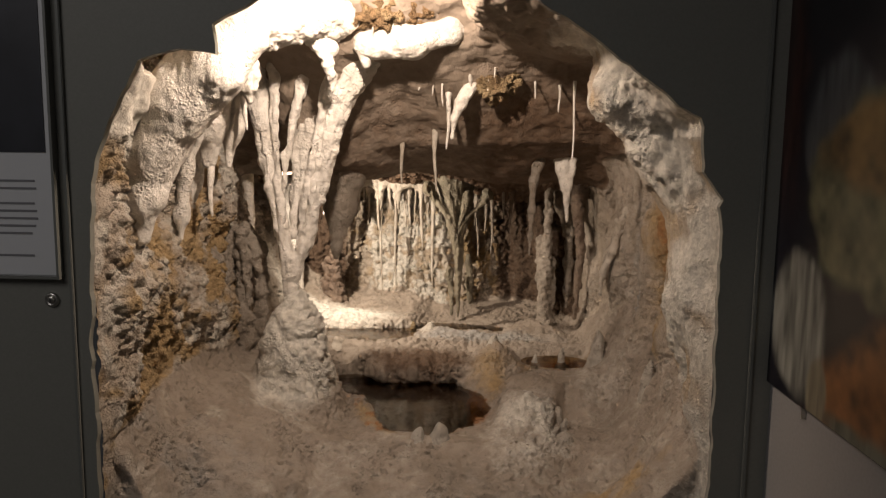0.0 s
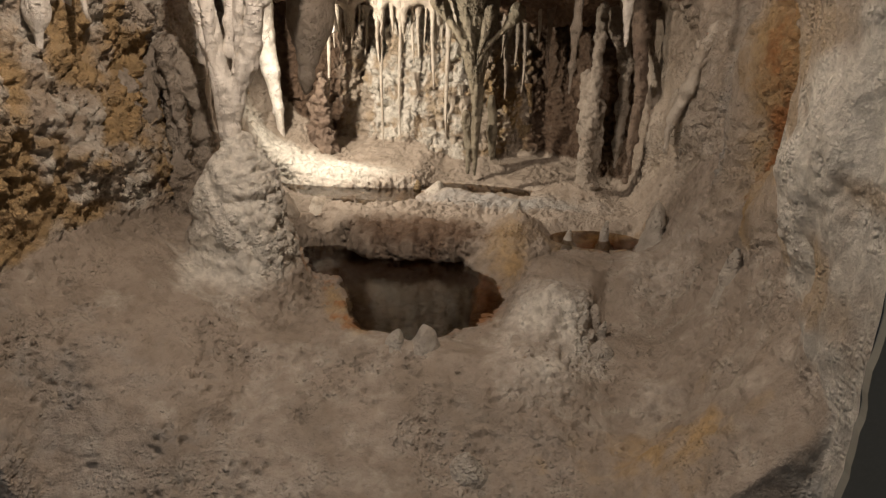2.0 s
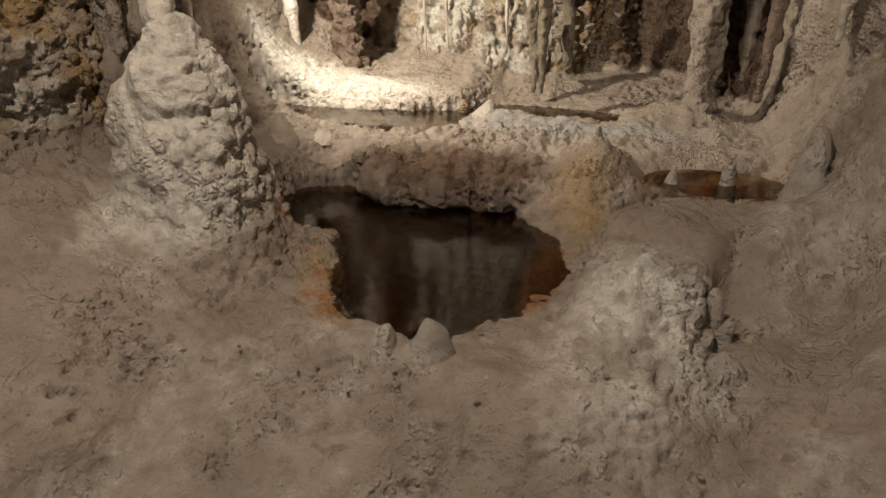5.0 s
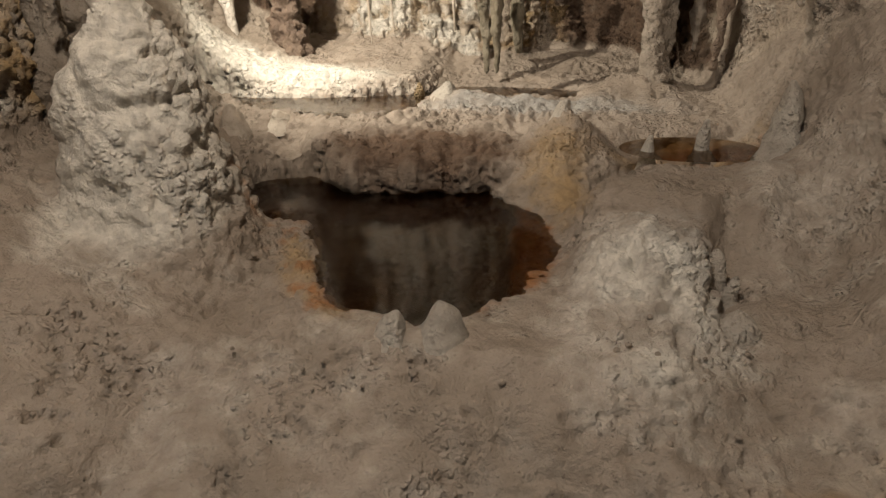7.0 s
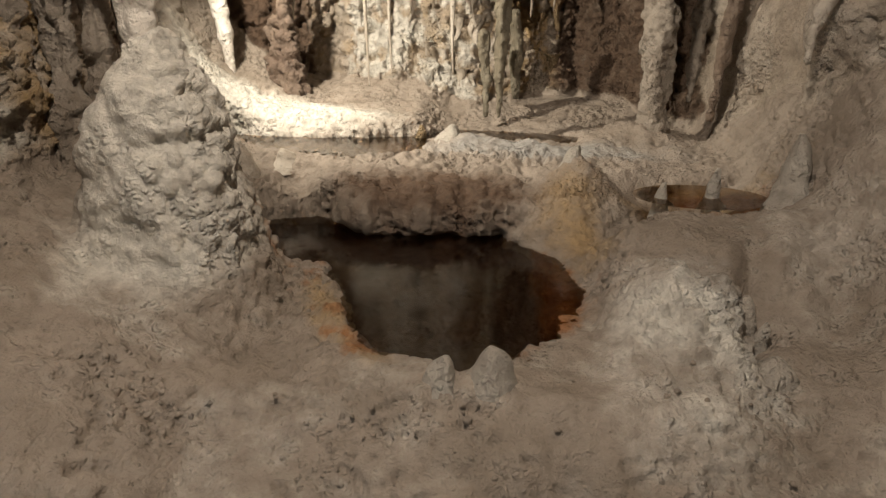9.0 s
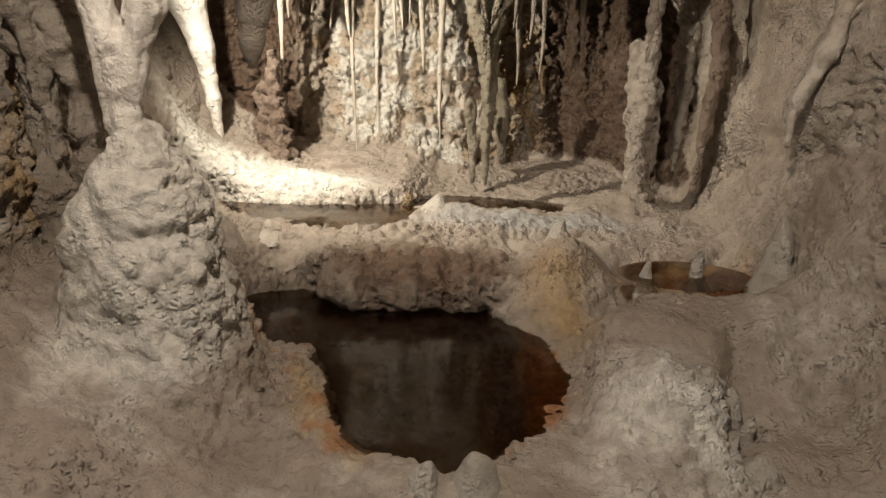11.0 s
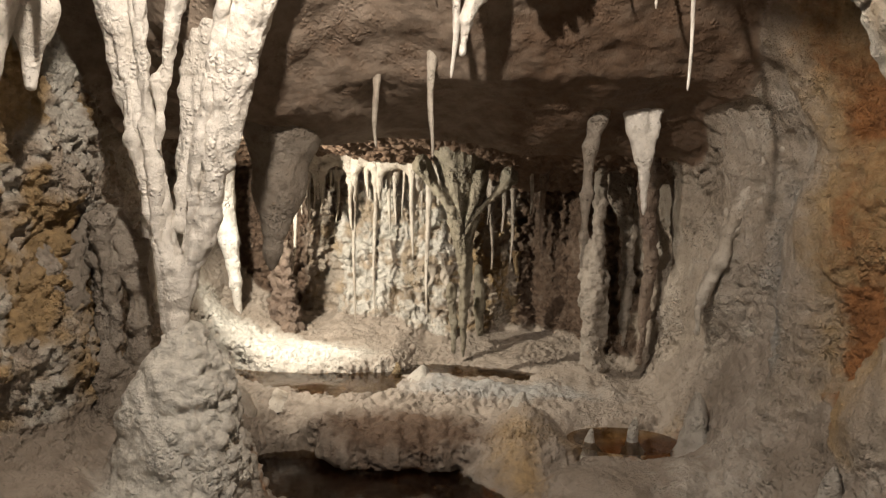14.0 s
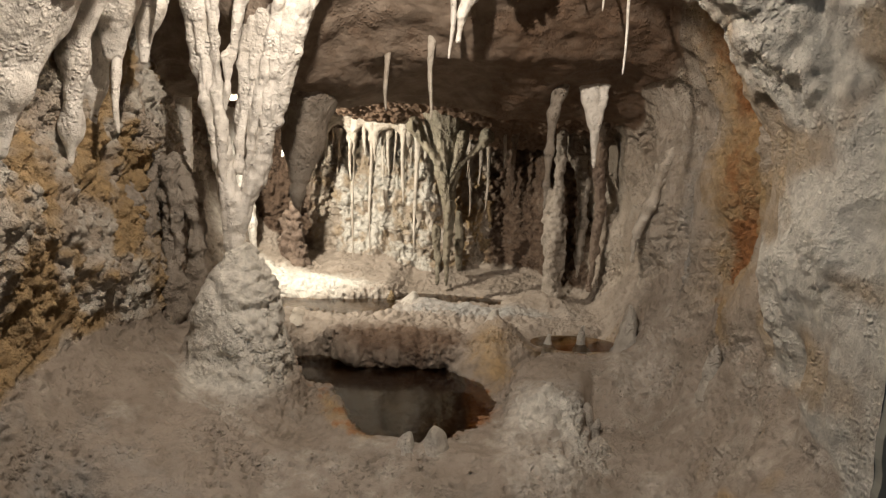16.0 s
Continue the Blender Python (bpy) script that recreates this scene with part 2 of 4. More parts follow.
# ---- the case's cut-out front ----
FRONT = 0.95
OUTLINE = [(-0.504, 0.55), (-0.508, 1.255), (-0.496, 1.501), (-0.471, 1.584), (-0.414, 1.685), (-0.353, 1.704), (-0.297, 1.695), (-0.297, 1.738), (-0.219, 1.78), (-0.096, 1.854), (0.022, 1.873), (0.12, 1.824), (0.179, 1.774), (0.247, 1.731), (0.303, 1.687), (0.345, 1.653), (0.418, 1.606), (0.424, 1.527), (0.455, 1.491), (0.458, 1.236), (0.463, 0.55)]


def outline_points():
    pts = []
    for (x0, z0), (x1, z1) in zip(OUTLINE, OUTLINE[1:] + OUTLINE[:1]):
        n = max(1, int(math.hypot(x1 - x0, z1 - z0) / 0.012))
        for i in range(n):
            x, z = x0 + (x1 - x0) * i / n, z0 + (z1 - z0) * i / n
            w = noise.noise((x * 22, 3.1, z * 22)) * 0.006 + noise.noise((x * 70, 8.1, z * 70)) * 0.003
            pts.append((x + w, z + noise.noise((x * 22, 5.7, z * 22)) * 0.005))
    return pts


EDGE = outline_points()


def outside(x, z):
    """Distance from the cut-out's outline, positive outside it."""
    pts = np.array(EDGE)
    a, b = pts, np.roll(pts, -1, 0)
    d = np.full(x.shape, 9.0)
    inside = np.zeros(x.shape, bool)
    for (ax, az), (bx, bz) in zip(a, b):
        vx, vz = bx - ax, bz - az
        s = np.clip(((x - ax) * vx + (z - az) * vz) / (vx * vx + vz * vz + 1e-12), 0, 1)
        d = np.minimum(d, (x - ax - s * vx) ** 2 + (z - az - s * vz) ** 2)
        if abs(vz) > 1e-9:
            inside ^= ((az > z) != (bz > z)) & (x < vx * (z - az) / vz + ax)
    return np.where(inside, -1, 1) * np.sqrt(d)


# ---- the cave ----
STEP = 0.0037
LOW, HIGH = np.array([-0.72, 0.945, 0.60]), np.array([0.66, 2.46, 1.99])
gx, gy, gz = (np.arange(LOW[n], HIGH[n], STEP) for n in range(3))
X2, Y2 = np.meshgrid(gx, gy, indexing="ij")


POOL = [(-0.335, 1.725), (-0.285, 1.615), (-0.235, 1.59), (-0.193, 1.598), (-0.151, 1.509), (-0.127, 1.438), (-0.094, 1.404), (-0.055, 1.380), (-0.008, 1.363), (0.042, 1.396), (0.090, 1.437),
        (0.131, 1.505), (0.140, 1.56), (0.136, 1.61), (0.100, 1.680), (0.041, 1.719), (0.03, 1.76), (-0.10, 1.77), (-0.20, 1.79), (-0.25, 1.80), (-0.32, 1.78)]
UPPER = [(-0.54, 2.0), (-0.41, 1.945), (-0.27, 1.890), (-0.12, 1.895), (-0.095, 1.97), (-0.09, 2.045), (0.03, 2.055), (0.10, 2.05), (0.165, 2.018), (0.22, 2.09), (0.10, 2.13), (-0.05, 2.14), (-0.12, 2.07), (-0.286, 2.03), (-0.40, 2.035), (-0.54, 2.06)]


def shore(x, y, ring):
    """Distance from a pool's shore line, positive on land."""
    d = np.full(x.shape, 9.0)
    inside = np.zeros(x.shape, bool)
    for (ax, ay), (bx, by) in zip(ring, ring[1:] + ring[:1]):
        ux, uy = bx - ax, by - ay
        t = np.clip(((x - ax) * ux + (y - ay) * uy) / (ux * ux + uy * uy), 0, 1)
        d = np.minimum(d, np.hypot(x - ax - t * ux, y - ay - t * uy))
        if uy:
            inside ^= ((ay > y) != (by > y)) & (x < ux * (y - ay) / uy + ax)
    return np.where(inside, -d, d)


def shore_wobble(x, y):
    return 0.0035 * np.sin(x * 163 + 1.3) * np.sin(y * 147) + 0.002 * np.sin(x * 331 + y * 290) + 0.0015 * np.sin(x * 487 - y * 443)


def floor_height(x, y):
    x, y = np.asarray(x, float), np.asarray(y, float)
    h = 0.947 - 0.38 * np.maximum(1.30 - y, 0) - 0.25 * np.maximum(1.10 - y, 0) + 0.02 * np.maximum(y - 1.45, 0)
    # the floor swings up to the walls on both sides
    h = h + 0.42 * np.maximum(-0.22 - x, 0) * ramp(y, 1.0, 1.2) + 0.25 * np.maximum(1.28 - y, 0) * ramp(-0.12 - x, 0, 0.2) * ramp(y, 0.95, 1.1)
    face = 1.5 * ramp(0.99 - y, 0, 0.04)
    h = smax(h, 1.000 - face + 1.9 * (np.abs(x + 0.02) - 0.455), 0.06)
    h = smax(h, 0.950 - face + 1.15 * (x - 0.352) - 0.9 * np.maximum(y - 1.14, 0), 0.05)
    h = h - 0.035 * bell(x, y, 0.13, 1.14, 0.10, 0.10) - 0.03 * bell(x, y, 0.31, 1.28, 0.07, 0.10)
    # broad ridge beside the pool, its nose running forward, and the gully behind it
    h = smax(h, 1.014 - 1.5 * np.maximum(np.hypot((x - 0.285) / 1.15, (y - 1.60) / 0.85) - 0.075, 0) ** 1.12, 0.05)
    along = np.clip((1.60 - y) / 0.36, 0, 1)
    crest = np.interp(along, [0, 0.3, 0.6, 0.8, 1.0], [0.225, 0.228, 0.205, 0.190, 0.165])
    top = np.interp(along, [0, 0.3, 0.55, 0.8, 1.0], [1.012, 1.000, 0.974, 0.935, 0.875])
    h = smax(h, top - 9.0 * np.maximum(np.abs(x - crest) - 0.012, 0) ** 2 - 2.0 * np.maximum(y - 1.60, 0) - 1.2 * np.maximum(1.24 - y, 0), 0.03)
    h = h - 0.030 * np.exp(-((x - 0.297 - 0.25 * (y - 1.47)) / 0.020) ** 2) * ramp(y, 1.36, 1.44) * ramp(1.60 - y, 0, 0.08)
    h = h + 0.012 * bell(x, y, 0.02, 1.30, 0.16, 0.05)
    h = h + 0.085 * ramp(x, 0.32, 0.46) * ramp(y, 1.50, 1.66)
    # terrace behind the pool and the floor of the rear part
    back = 1.024 - 0.18 * np.maximum(1.90 - y, 0) - 5.0 * np.maximum(1.735 - y, 0) - 1.2 * np.maximum(-0.24 - x, 0) * ramp(1.88 - y, 0, 0.1) - 1.5 * np.maximum(x - 0.16, 0) * ramp(1.86 - y, 0, 0.1)
    h = smax(h, back, 0.02)
    # smooth cone with an apron that runs down to the pool
    h = smax(h, 1.052 - 0.95 * np.maximum(np.hypot(x - 0.142, (y - 1.815) / 1.2) - 0.008, 0) ** 1.05, 0.02)
    h = h + 0.035 * ramp(y, 2.025, 2.085) * ramp(-x, 0.06, 0.14) + 0.035 * ramp(y, 2.12, 2.30)
    h = h + 0.022 * bell(x, y, -0.02, 1.975, 0.07, 0.03) + 0.008 * bell(x, y, 0.10, 1.97, 0.07, 0.04) + 0.04 * bell(x, y, 0.28, 2.05, 0.09, 0.06)
    # mound under the column
    r = np.hypot(x + 0.343, y - 1.505) * (1 + 0.06 * np.sin(np.arctan2(y - 1.505, x + 0.343) * 3 + 1))
    h = smax(h, np.interp(r, [0, 0.022, 0.040, 0.058, 0.074, 0.086, 0.100, 0.130, 0.25], [1.235, 1.222, 1.192, 1.160, 1.120, 1.065, 1.01, 0.965, 0.83]), 0.02)
    h = smax(h, 1.05 - 1.5 * np.maximum(np.hypot(x + 0.50, (y - 1.60) / 1.4) - 0.05, 0), 0.04)
    # basins: a thin undercut lip on the near side, a shallow shelf on the other
    d = shore(x, y, POOL) + shore_wobble(x, y)
    shelf = ramp(x, 0.045, 0.105) * ramp(y, 1.42, 1.47)
    h = h + 0.010 * np.exp(-((d - 0.012) / 0.012) ** 2) * ramp(1.66 - y, 0, 0.05) * ramp(-0.08 - x, 0, 0.08)
    h = np.where(d < 0.035, smin(h, 0.953 + (0.30 + 0.9 * shelf) * np.maximum(d, 0) + 2.0 * np.maximum(d - 0.02, 0), 0.02) * ramp(0.035 - d, 0, 0.02) + h * (1 - ramp(0.035 - d, 0, 0.02)), h) * (y < 1.70) + h * (y >= 1.70)
    deep = 0.862 + 0.072 * ramp(x, 0.055, 0.085) * ramp(y, 1.40, 1.46)
    wide = 0.010 + 0.045 * shelf
    h = h + (np.minimum(h, deep) - h) * ramp(-d + 0.004, 0, wide)
    u = shore(x, y, UPPER) + shore_wobble(x, y) * 1.5
    h = h + (np.minimum(h, 0.99) - h) * ramp(-u + 0.006, 0, 0.022)
    small = np.hypot((x - 0.305) / 0.084, (y - 1.722) / 0.054)
    h = h - np.maximum(h - 1.014, 0) * ramp(1.22 - small - 8 * shore_wobble(x, y), 0, 0.35)
    return h


def left_x(y, z):
    x = np.interp(y, [0.94, 1.05, 1.2, 1.4, 1.55, 1.7, 1.9, 2.15, 2.4], [-0.515, -0.525, -0.515, -0.525, -0.52, -0.56, -0.62, -0.64, -0.60])
    x = x + 0.015 * np.sin(z * 19 + y * 7) * ramp(y, 1.0, 1.15)
    return x - 0.03 * ramp(z, 1.45, 1.7) * ramp(y, 1.05, 1.3)


def right_x(y, z):
    front = np.interp(z, [1.0, 1.18, 1.3, 1.4, 1.486, 1.594, 1.64, 1.68, 1.75, 1.9], [0.50, 0.485, 0.455, 0.437, 0.424, 0.378, 0.295, 0.28, 0.31, 0.5])
    deep = np.interp(y, [1.2, 1.36, 1.5, 1.7, 1.9, 2.1, 2.4], [0.515, 0.520, 0.515, 0.478, 0.455, 0.445, 0.42]) - 0.05 * ramp(z, 1.48, 1.66)
    x = 0.472 + (front - 0.472) * ramp(y, 0.955, 1.10)
    x = x + (deep - x) * ramp(y, 1.19, 1.33)
    return x + 0.012 * np.sin(z * 23 + y * 11) * ramp(y, 1.0, 1.1) + 0.018 * np.sin(y * 31 + z * 5) * ramp(y, 1.25, 1.4)


def back_y(x, z):
    y = np.interp(x, [-0.7, -0.5, -0.32, -0.28, -0.1, 0.03, 0.10, 0.2, 0.27, 0.34, 0.5], [2.26, 2.30, 2.38, 2.33, 2.31, 2.32, 2.39, 2.44, 2.36, 2.26, 2.16])
    return y - 0.05 * ramp(1.2 - z, 0, 0.16) + 0.012 * np.sin(x * 70) * ramp(1.3 - z, 0, 0.2)


def ceiling_z(x, y):
    z = np.interp(y, [0.94, 1.10, 1.20, 1.30, 1.38, 1.45, 1.55, 1.65, 1.88, 1.92, 2.1, 2.23, 2.4], [2.2, 2.12, 1.95, 1.85, 1.785, 1.755, 1.68, 1.595, 1.515, 1.545, 1.515, 1.49, 1.53])
    z = np.minimum(z, 1.80 - 0.2 * np.maximum(x - 0.08, 0) + 2.0 * np.maximum(0.09 - x, 0) + 2.0 * np.maximum(1.02 - y, 0))
    z = z - 0.055 * ramp(x, -0.08, 0.16) * ramp(y, 1.7, 2.1) - 0.03 * np.maximum(np.abs(x) - 0.3, 0)
    z = z + 0.009 * np.sin(x * 17 + 1) * np.sin(y * 15) + 0.003 * np.sin(x * 41) * np.sin(y * 37 + 2)
    return z - 0.08 * bell(x, y, -0.30, 1.55, 0.12, 0.16) - 0.05 * bell(x, y, -0.25, 1.75, 0.10, 0.10)


def cave_solid():
    zz = gz[None, None, :]
    f = (floor_height(X2, Y2)[:, :, None] - zz).astype(np.float32) * 0.7
    c = (zz - ceiling_z(X2, Y2)[:, :, None]).astype(np.float32)
    yz = np.meshgrid(gy, gz, indexing="ij")
    l = (left_x(*yz)[None] - gx[:, None, None]).astype(np.float32)
    r = (gx[:, None, None] - right_x(*yz)[None]).astype(np.float32)
    xz = np.meshgrid(gx, gz, indexing="ij")
    b = (gy[None, :, None] - back_y(*xz)[:, None, :]).astype(np.float32)
    grow = (0.004 + 0.02 * np.minimum(gy - FRONT, 0.10) + 1.0 * np.maximum(gy - 1.10, 0))[:, None] + np.maximum(gy - 0.96, 0)[:, None] * 4 * ramp(gz, 1.67, 1.73)[None, :]
    p = (outside(*xz)[:, None, :] - grow[None, :, :]).astype(np.float32)
    s = smax(smax(l, r, 0.03), c, 0.07)
    s = smax(s, b, 0.05)
    s = smax(s, f, 0.03)
    s = smax(s, p, 0.02)
    # slab that overhangs the pool
    edge = 0.080 + 0.004 * np.sin(X2 * 75 + 1) + 0.003 * np.sin(X2 * 151) + 0.002 * np.sin(X2 * 347)
    slab = (1 - ((np.abs(X2 + 0.070) / 0.150) ** 5 + (np.abs(Y2 - 1.80) / edge) ** 7)[:, :, None]
            - ((zz - (0.970 + 0.10 * (Y2 - 1.76) + 0.004 * np.sin(X2 * 63) + 0.003 * np.sin(X2 * 157 + 1))[:, :, None]) / 0.030) ** 2)
    return smax(s, (slab * 0.04).astype(np.float32), 0.012), (f, l, r, b, c, p)


values, fields = cave_solid()
verts, quads = surface(values, LOW, STEP)
verts = relax(verts, quads, 1)
at = np.clip(np.round((verts - LOW) / STEP).astype(int), 0, np.array(values.shape) - 1)
zone = np.argmax(np.stack([f[tuple(at.T)] for f in fields[:5]], 1), 1)
rimmed = fields[5][tuple(at.T)] > -0.012
del values, fields
vx, vy, vz = verts.T
zone[rimmed & (vz > 1.58)] = 4
zone[rimmed & (vz <= 1.58) & (vx < 0) & (zone != 0)] = 1
zone[rimmed & (vz <= 1.58) & (vx > 0) & (zone != 0)] = 2
nrm = normals(verts, quads)
on = [(zone == n).astype(np.float32) for n in range(5)]


def soft(mask):
    """A mask with its border blurred over the mesh."""
    m = np.stack([mask] * 3, 1).astype(float)
    return relax(m, quads, 8)[:, 0]


sf, sl, sr, sb, sc = (soft(m) for m in on)
crumb = knobs(verts + 0.01 * np.stack([fbm(verts, 30, 2, 3 + n) for n in range(3)], 1), 50, 5)
nodule = ramp(knobs(verts + 0.008 * np.stack([fbm(verts, 40, 2, 63 + n) for n in range(3)], 1), 52, 23), 0.35, 0.8)
pebble = knobs(verts + 0.006 * np.stack([fbm(verts, 60, 2, 13 + n) for n in range(3)], 1), 85, 11)
pits = ramp(knobs(verts, 75, 17), 0.66, 0.92) * ramp(fbm(verts, 22, 2, 19), -0.1, 0.3)
pits = pits * (1 - np.clip(bell(verts[:, 0], verts[:, 1], -0.34, 1.5, 0.10, 0.10), 0, 1))
broad = fbm(verts, 7, 3, 21)
flute = fbm(verts, (38, 38, 5), 3, 31)
mid = fbm(verts, 24, 4, 41)
patch = ramp(fbm(verts, 9, 3, 51), -0.1, 0.5)
mound = bell(vx, vy, -0.33, 1.49, 0.11, 0.14) * ramp(vz, 0.97, 1.02)
ridge = bell(vx, vy, 0.23, 1.44, 0.07, 0.13) + bell(vx, vy, -0.20, 1.50, 0.07, 0.10) + 0.8 * bell(vx, vy, 0.19, 1.32, 0.06, 0.09) + 0.6 * bell(vx, vy, 0.13, 1.22, 0.06, 0.06) + 0.9 * bell(vx, vy, -0.13, 1.42, 0.05, 0.06)
band = bell(vx, vy, -0.05, 1.90, 0.28, 0.05)
move = 0.010 * broad * (0.4 + sl + sr + sb) + 0.0022 * mid
move += sl * (0.011 * (crumb - 0.35) + 0.009 * (pebble - 0.3) + 0.010 * mid) * (0.45 + 0.55 * ramp(vz, 0.95, 1.1))
move += sr * (0.008 * flute + (0.009 * (crumb - 0.4) + 0.007 * (pebble - 0.3)) * patch * (0.4 + 0.6 * ramp(vy, 1.25, 1.4)))
move += sb * (0.015 * (crumb - 0.4) + 0.011 * (pebble - 0.3) + 0.010 * flute * ramp(1.35 - vz, 0, 0.2))
move += sc * (0.002 * mid + ramp(vy, 1.88, 1.95) * (0.012 * (crumb - 0.4) + 0.008 * (pebble - 0.3)) + 0.010 * flute * ramp(1.4 - vy, 0.0, 0.2) + 0.003 * broad)
move += sf * (0.0035 * mid + np.clip(mound, 0, 1) * (0.008 * nodule * (0.35 + 0.65 * ramp(vx, -0.37, -0.30)) + 0.005 * broad + 0.003 * mid) + (0.009 * nodule * (0.4 + 0.6 * patch) + 0.007 * (pebble - 0.3)) * np.clip(ridge, 0, 1)
              + np.clip(band, 0, 1) * (0.013 * (crumb - 0.45) + 0.010 * (pebble - 0.35)) + 0.004 * (pebble - 0.3) * patch - 0.008 * pits)
cavity = ramp(knobs(verts + 0.02 * np.stack([fbm(verts, 14, 2, 83 + n) for n in range(3)], 1), (20, 20, 13), 29), 0.70, 0.92) * ramp(fbm(verts, 6, 2, 33), 0.0, 0.4)
move -= 0.022 * cavity * (0.25 * sr + 0.9 * sb + 0.7 * sl) * ramp(vz, 1.0, 1.1)
slabby = bell(vx, vy, -0.07, 1.80, 0.18, 0.09) * ramp(vz, 0.945, 0.96)
move += sf * slabby * (0.009 * fbm(verts, 42, 4, 77))
move *= 0.35 + 0.65 * ramp(vy, 0.96, 1.03)
verts = verts + nrm * move[:, None]

bank = shore(vx, vy, POOL)
stain = ramp(fbm(verts, 11, 3, 91), -0.35, 0.55)
blot = ramp(fbm(verts, 26, 3, 95), -0.2, 0.6)
marks = {
    "rust": sf * (1.0 * ramp(vx, 0.06, 0.085) * ramp(0.955 - vz, 0, 0.02) * ramp(0.01 - bank, 0, 0.02) + 1.15 * bell(vx, vy, 0.335, 1.725, 0.075, 0.06) + 0.55 * np.exp(-((bank - 0.006) / 0.012) ** 2) * (0.3 + 0.7 * stain) * ramp(1.66 - vy, 0, 0.05)
                  + 0.55 * np.exp(-((bank - 0.03) / 0.03) ** 2) * blot * ramp(-0.06 - vx, 0, 0.05) * ramp(1.6 - vy, 0, 0.05)) + sr * 1.2 * bell(vy, vz, 1.47, 1.36, 0.045, 0.28) * (0.4 + 0.6 * stain),
    "ochre": sf * (0.50 * bell(vx, vy, 0.12, 1.74, 0.06, 0.09) + 0.52 * bell(vx, vy, 0.155, 1.64, 0.04, 0.08) + 0.55 * np.exp(-((bank - 0.02) / 0.03) ** 2) * ramp(-0.03 - vx, 0, 0.08) * ramp(1.6 - vy, 0, 0.1) + 0.8 * bell(vx, vy, 0.31, 1.79, 0.10, 0.05)
                   + 0.55 * (0.5 + 0.5 * stain) * bell(vx, vy, 0.36, 1.17, 0.13, 0.13) + 0.25 * stain * blot * ramp(1.3 - vy, 0, 0.15))
    + sl * (0.80 * ramp(1.85 - vy, 0, 0.3) * (0.25 + 0.75 * stain)) + sb * (0.42 + 0.5 * bell(vx, vz, 0.09, 1.2, 0.07, 0.16)) * (0.4 + 0.6 * blot) + sr * (0.85 * bell(vy, vz, 1.46, 1.40, 0.09, 0.40) + 0.45 * stain * ramp(1.5 - vy, 0, 0.2)),
    # browner ends of the back wall, wet slab and pool bed; roof part paints shade
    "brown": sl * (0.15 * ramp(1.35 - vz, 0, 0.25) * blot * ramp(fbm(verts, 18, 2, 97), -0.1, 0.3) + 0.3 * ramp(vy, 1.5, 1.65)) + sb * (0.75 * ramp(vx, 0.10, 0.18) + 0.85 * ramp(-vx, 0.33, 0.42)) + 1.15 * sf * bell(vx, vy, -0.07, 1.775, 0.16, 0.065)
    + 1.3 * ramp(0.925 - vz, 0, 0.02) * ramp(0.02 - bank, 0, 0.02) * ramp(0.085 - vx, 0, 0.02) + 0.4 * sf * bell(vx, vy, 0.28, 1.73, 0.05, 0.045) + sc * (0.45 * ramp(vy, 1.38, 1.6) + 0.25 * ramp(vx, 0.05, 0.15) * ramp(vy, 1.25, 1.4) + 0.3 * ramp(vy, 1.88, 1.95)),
    "grey": sr * 0.7 * bell(vy, vz, 1.63, 1.28, 0.05, 0.20) + sf * (0.40 * ramp(1.4 - vy, 0, 0.3) * stain + 0.75 * bell(vx, vy, 0.10, 1.95, 0.25, 0.06) + 0.5 * bell(vx, vy, 0.24, 1.45, 0.07, 0.12)) + 0.3 * sf * mound,
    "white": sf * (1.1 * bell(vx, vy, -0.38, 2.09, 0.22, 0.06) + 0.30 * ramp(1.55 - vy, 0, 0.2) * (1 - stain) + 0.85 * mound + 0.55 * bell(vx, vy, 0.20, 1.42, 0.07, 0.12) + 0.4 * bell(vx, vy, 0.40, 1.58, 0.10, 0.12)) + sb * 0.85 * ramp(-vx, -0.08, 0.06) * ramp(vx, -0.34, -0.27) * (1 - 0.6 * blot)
    + sc * (0.7 * ramp(1.3 - vy, 0, 0.15) * ramp(0.1 - vx, 0, 0.1) + 0.7 * ramp(1.34 - vy, 0, 0.1) * ramp(vx, 0.18, 0.26)) + sl * (0.6 * ramp(vz, 1.5, 1.6) + 0.55 * (1 - blot) * (1 - 0.7 * stain)) + sr * (0.75 * ramp(1.34 - vy, 0, 0.08) + 0.3 * ramp(vy, 1.5, 1.6)) * (1 - 0.5 * stain),
}
zone_of = zone[quads[:, 0]]
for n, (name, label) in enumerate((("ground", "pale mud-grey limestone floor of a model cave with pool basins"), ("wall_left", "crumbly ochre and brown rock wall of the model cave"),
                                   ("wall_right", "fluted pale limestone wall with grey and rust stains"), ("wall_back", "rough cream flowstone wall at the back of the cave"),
                                   ("ceiling", "smooth pale limestone roof of the cave, toned dark for shade"))):
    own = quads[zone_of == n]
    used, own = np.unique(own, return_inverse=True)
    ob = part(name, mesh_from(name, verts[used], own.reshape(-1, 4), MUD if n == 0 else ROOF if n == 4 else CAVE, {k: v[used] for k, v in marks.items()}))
    tagged(ob, label, "cave " + name.split("_")[0], kind="structure")


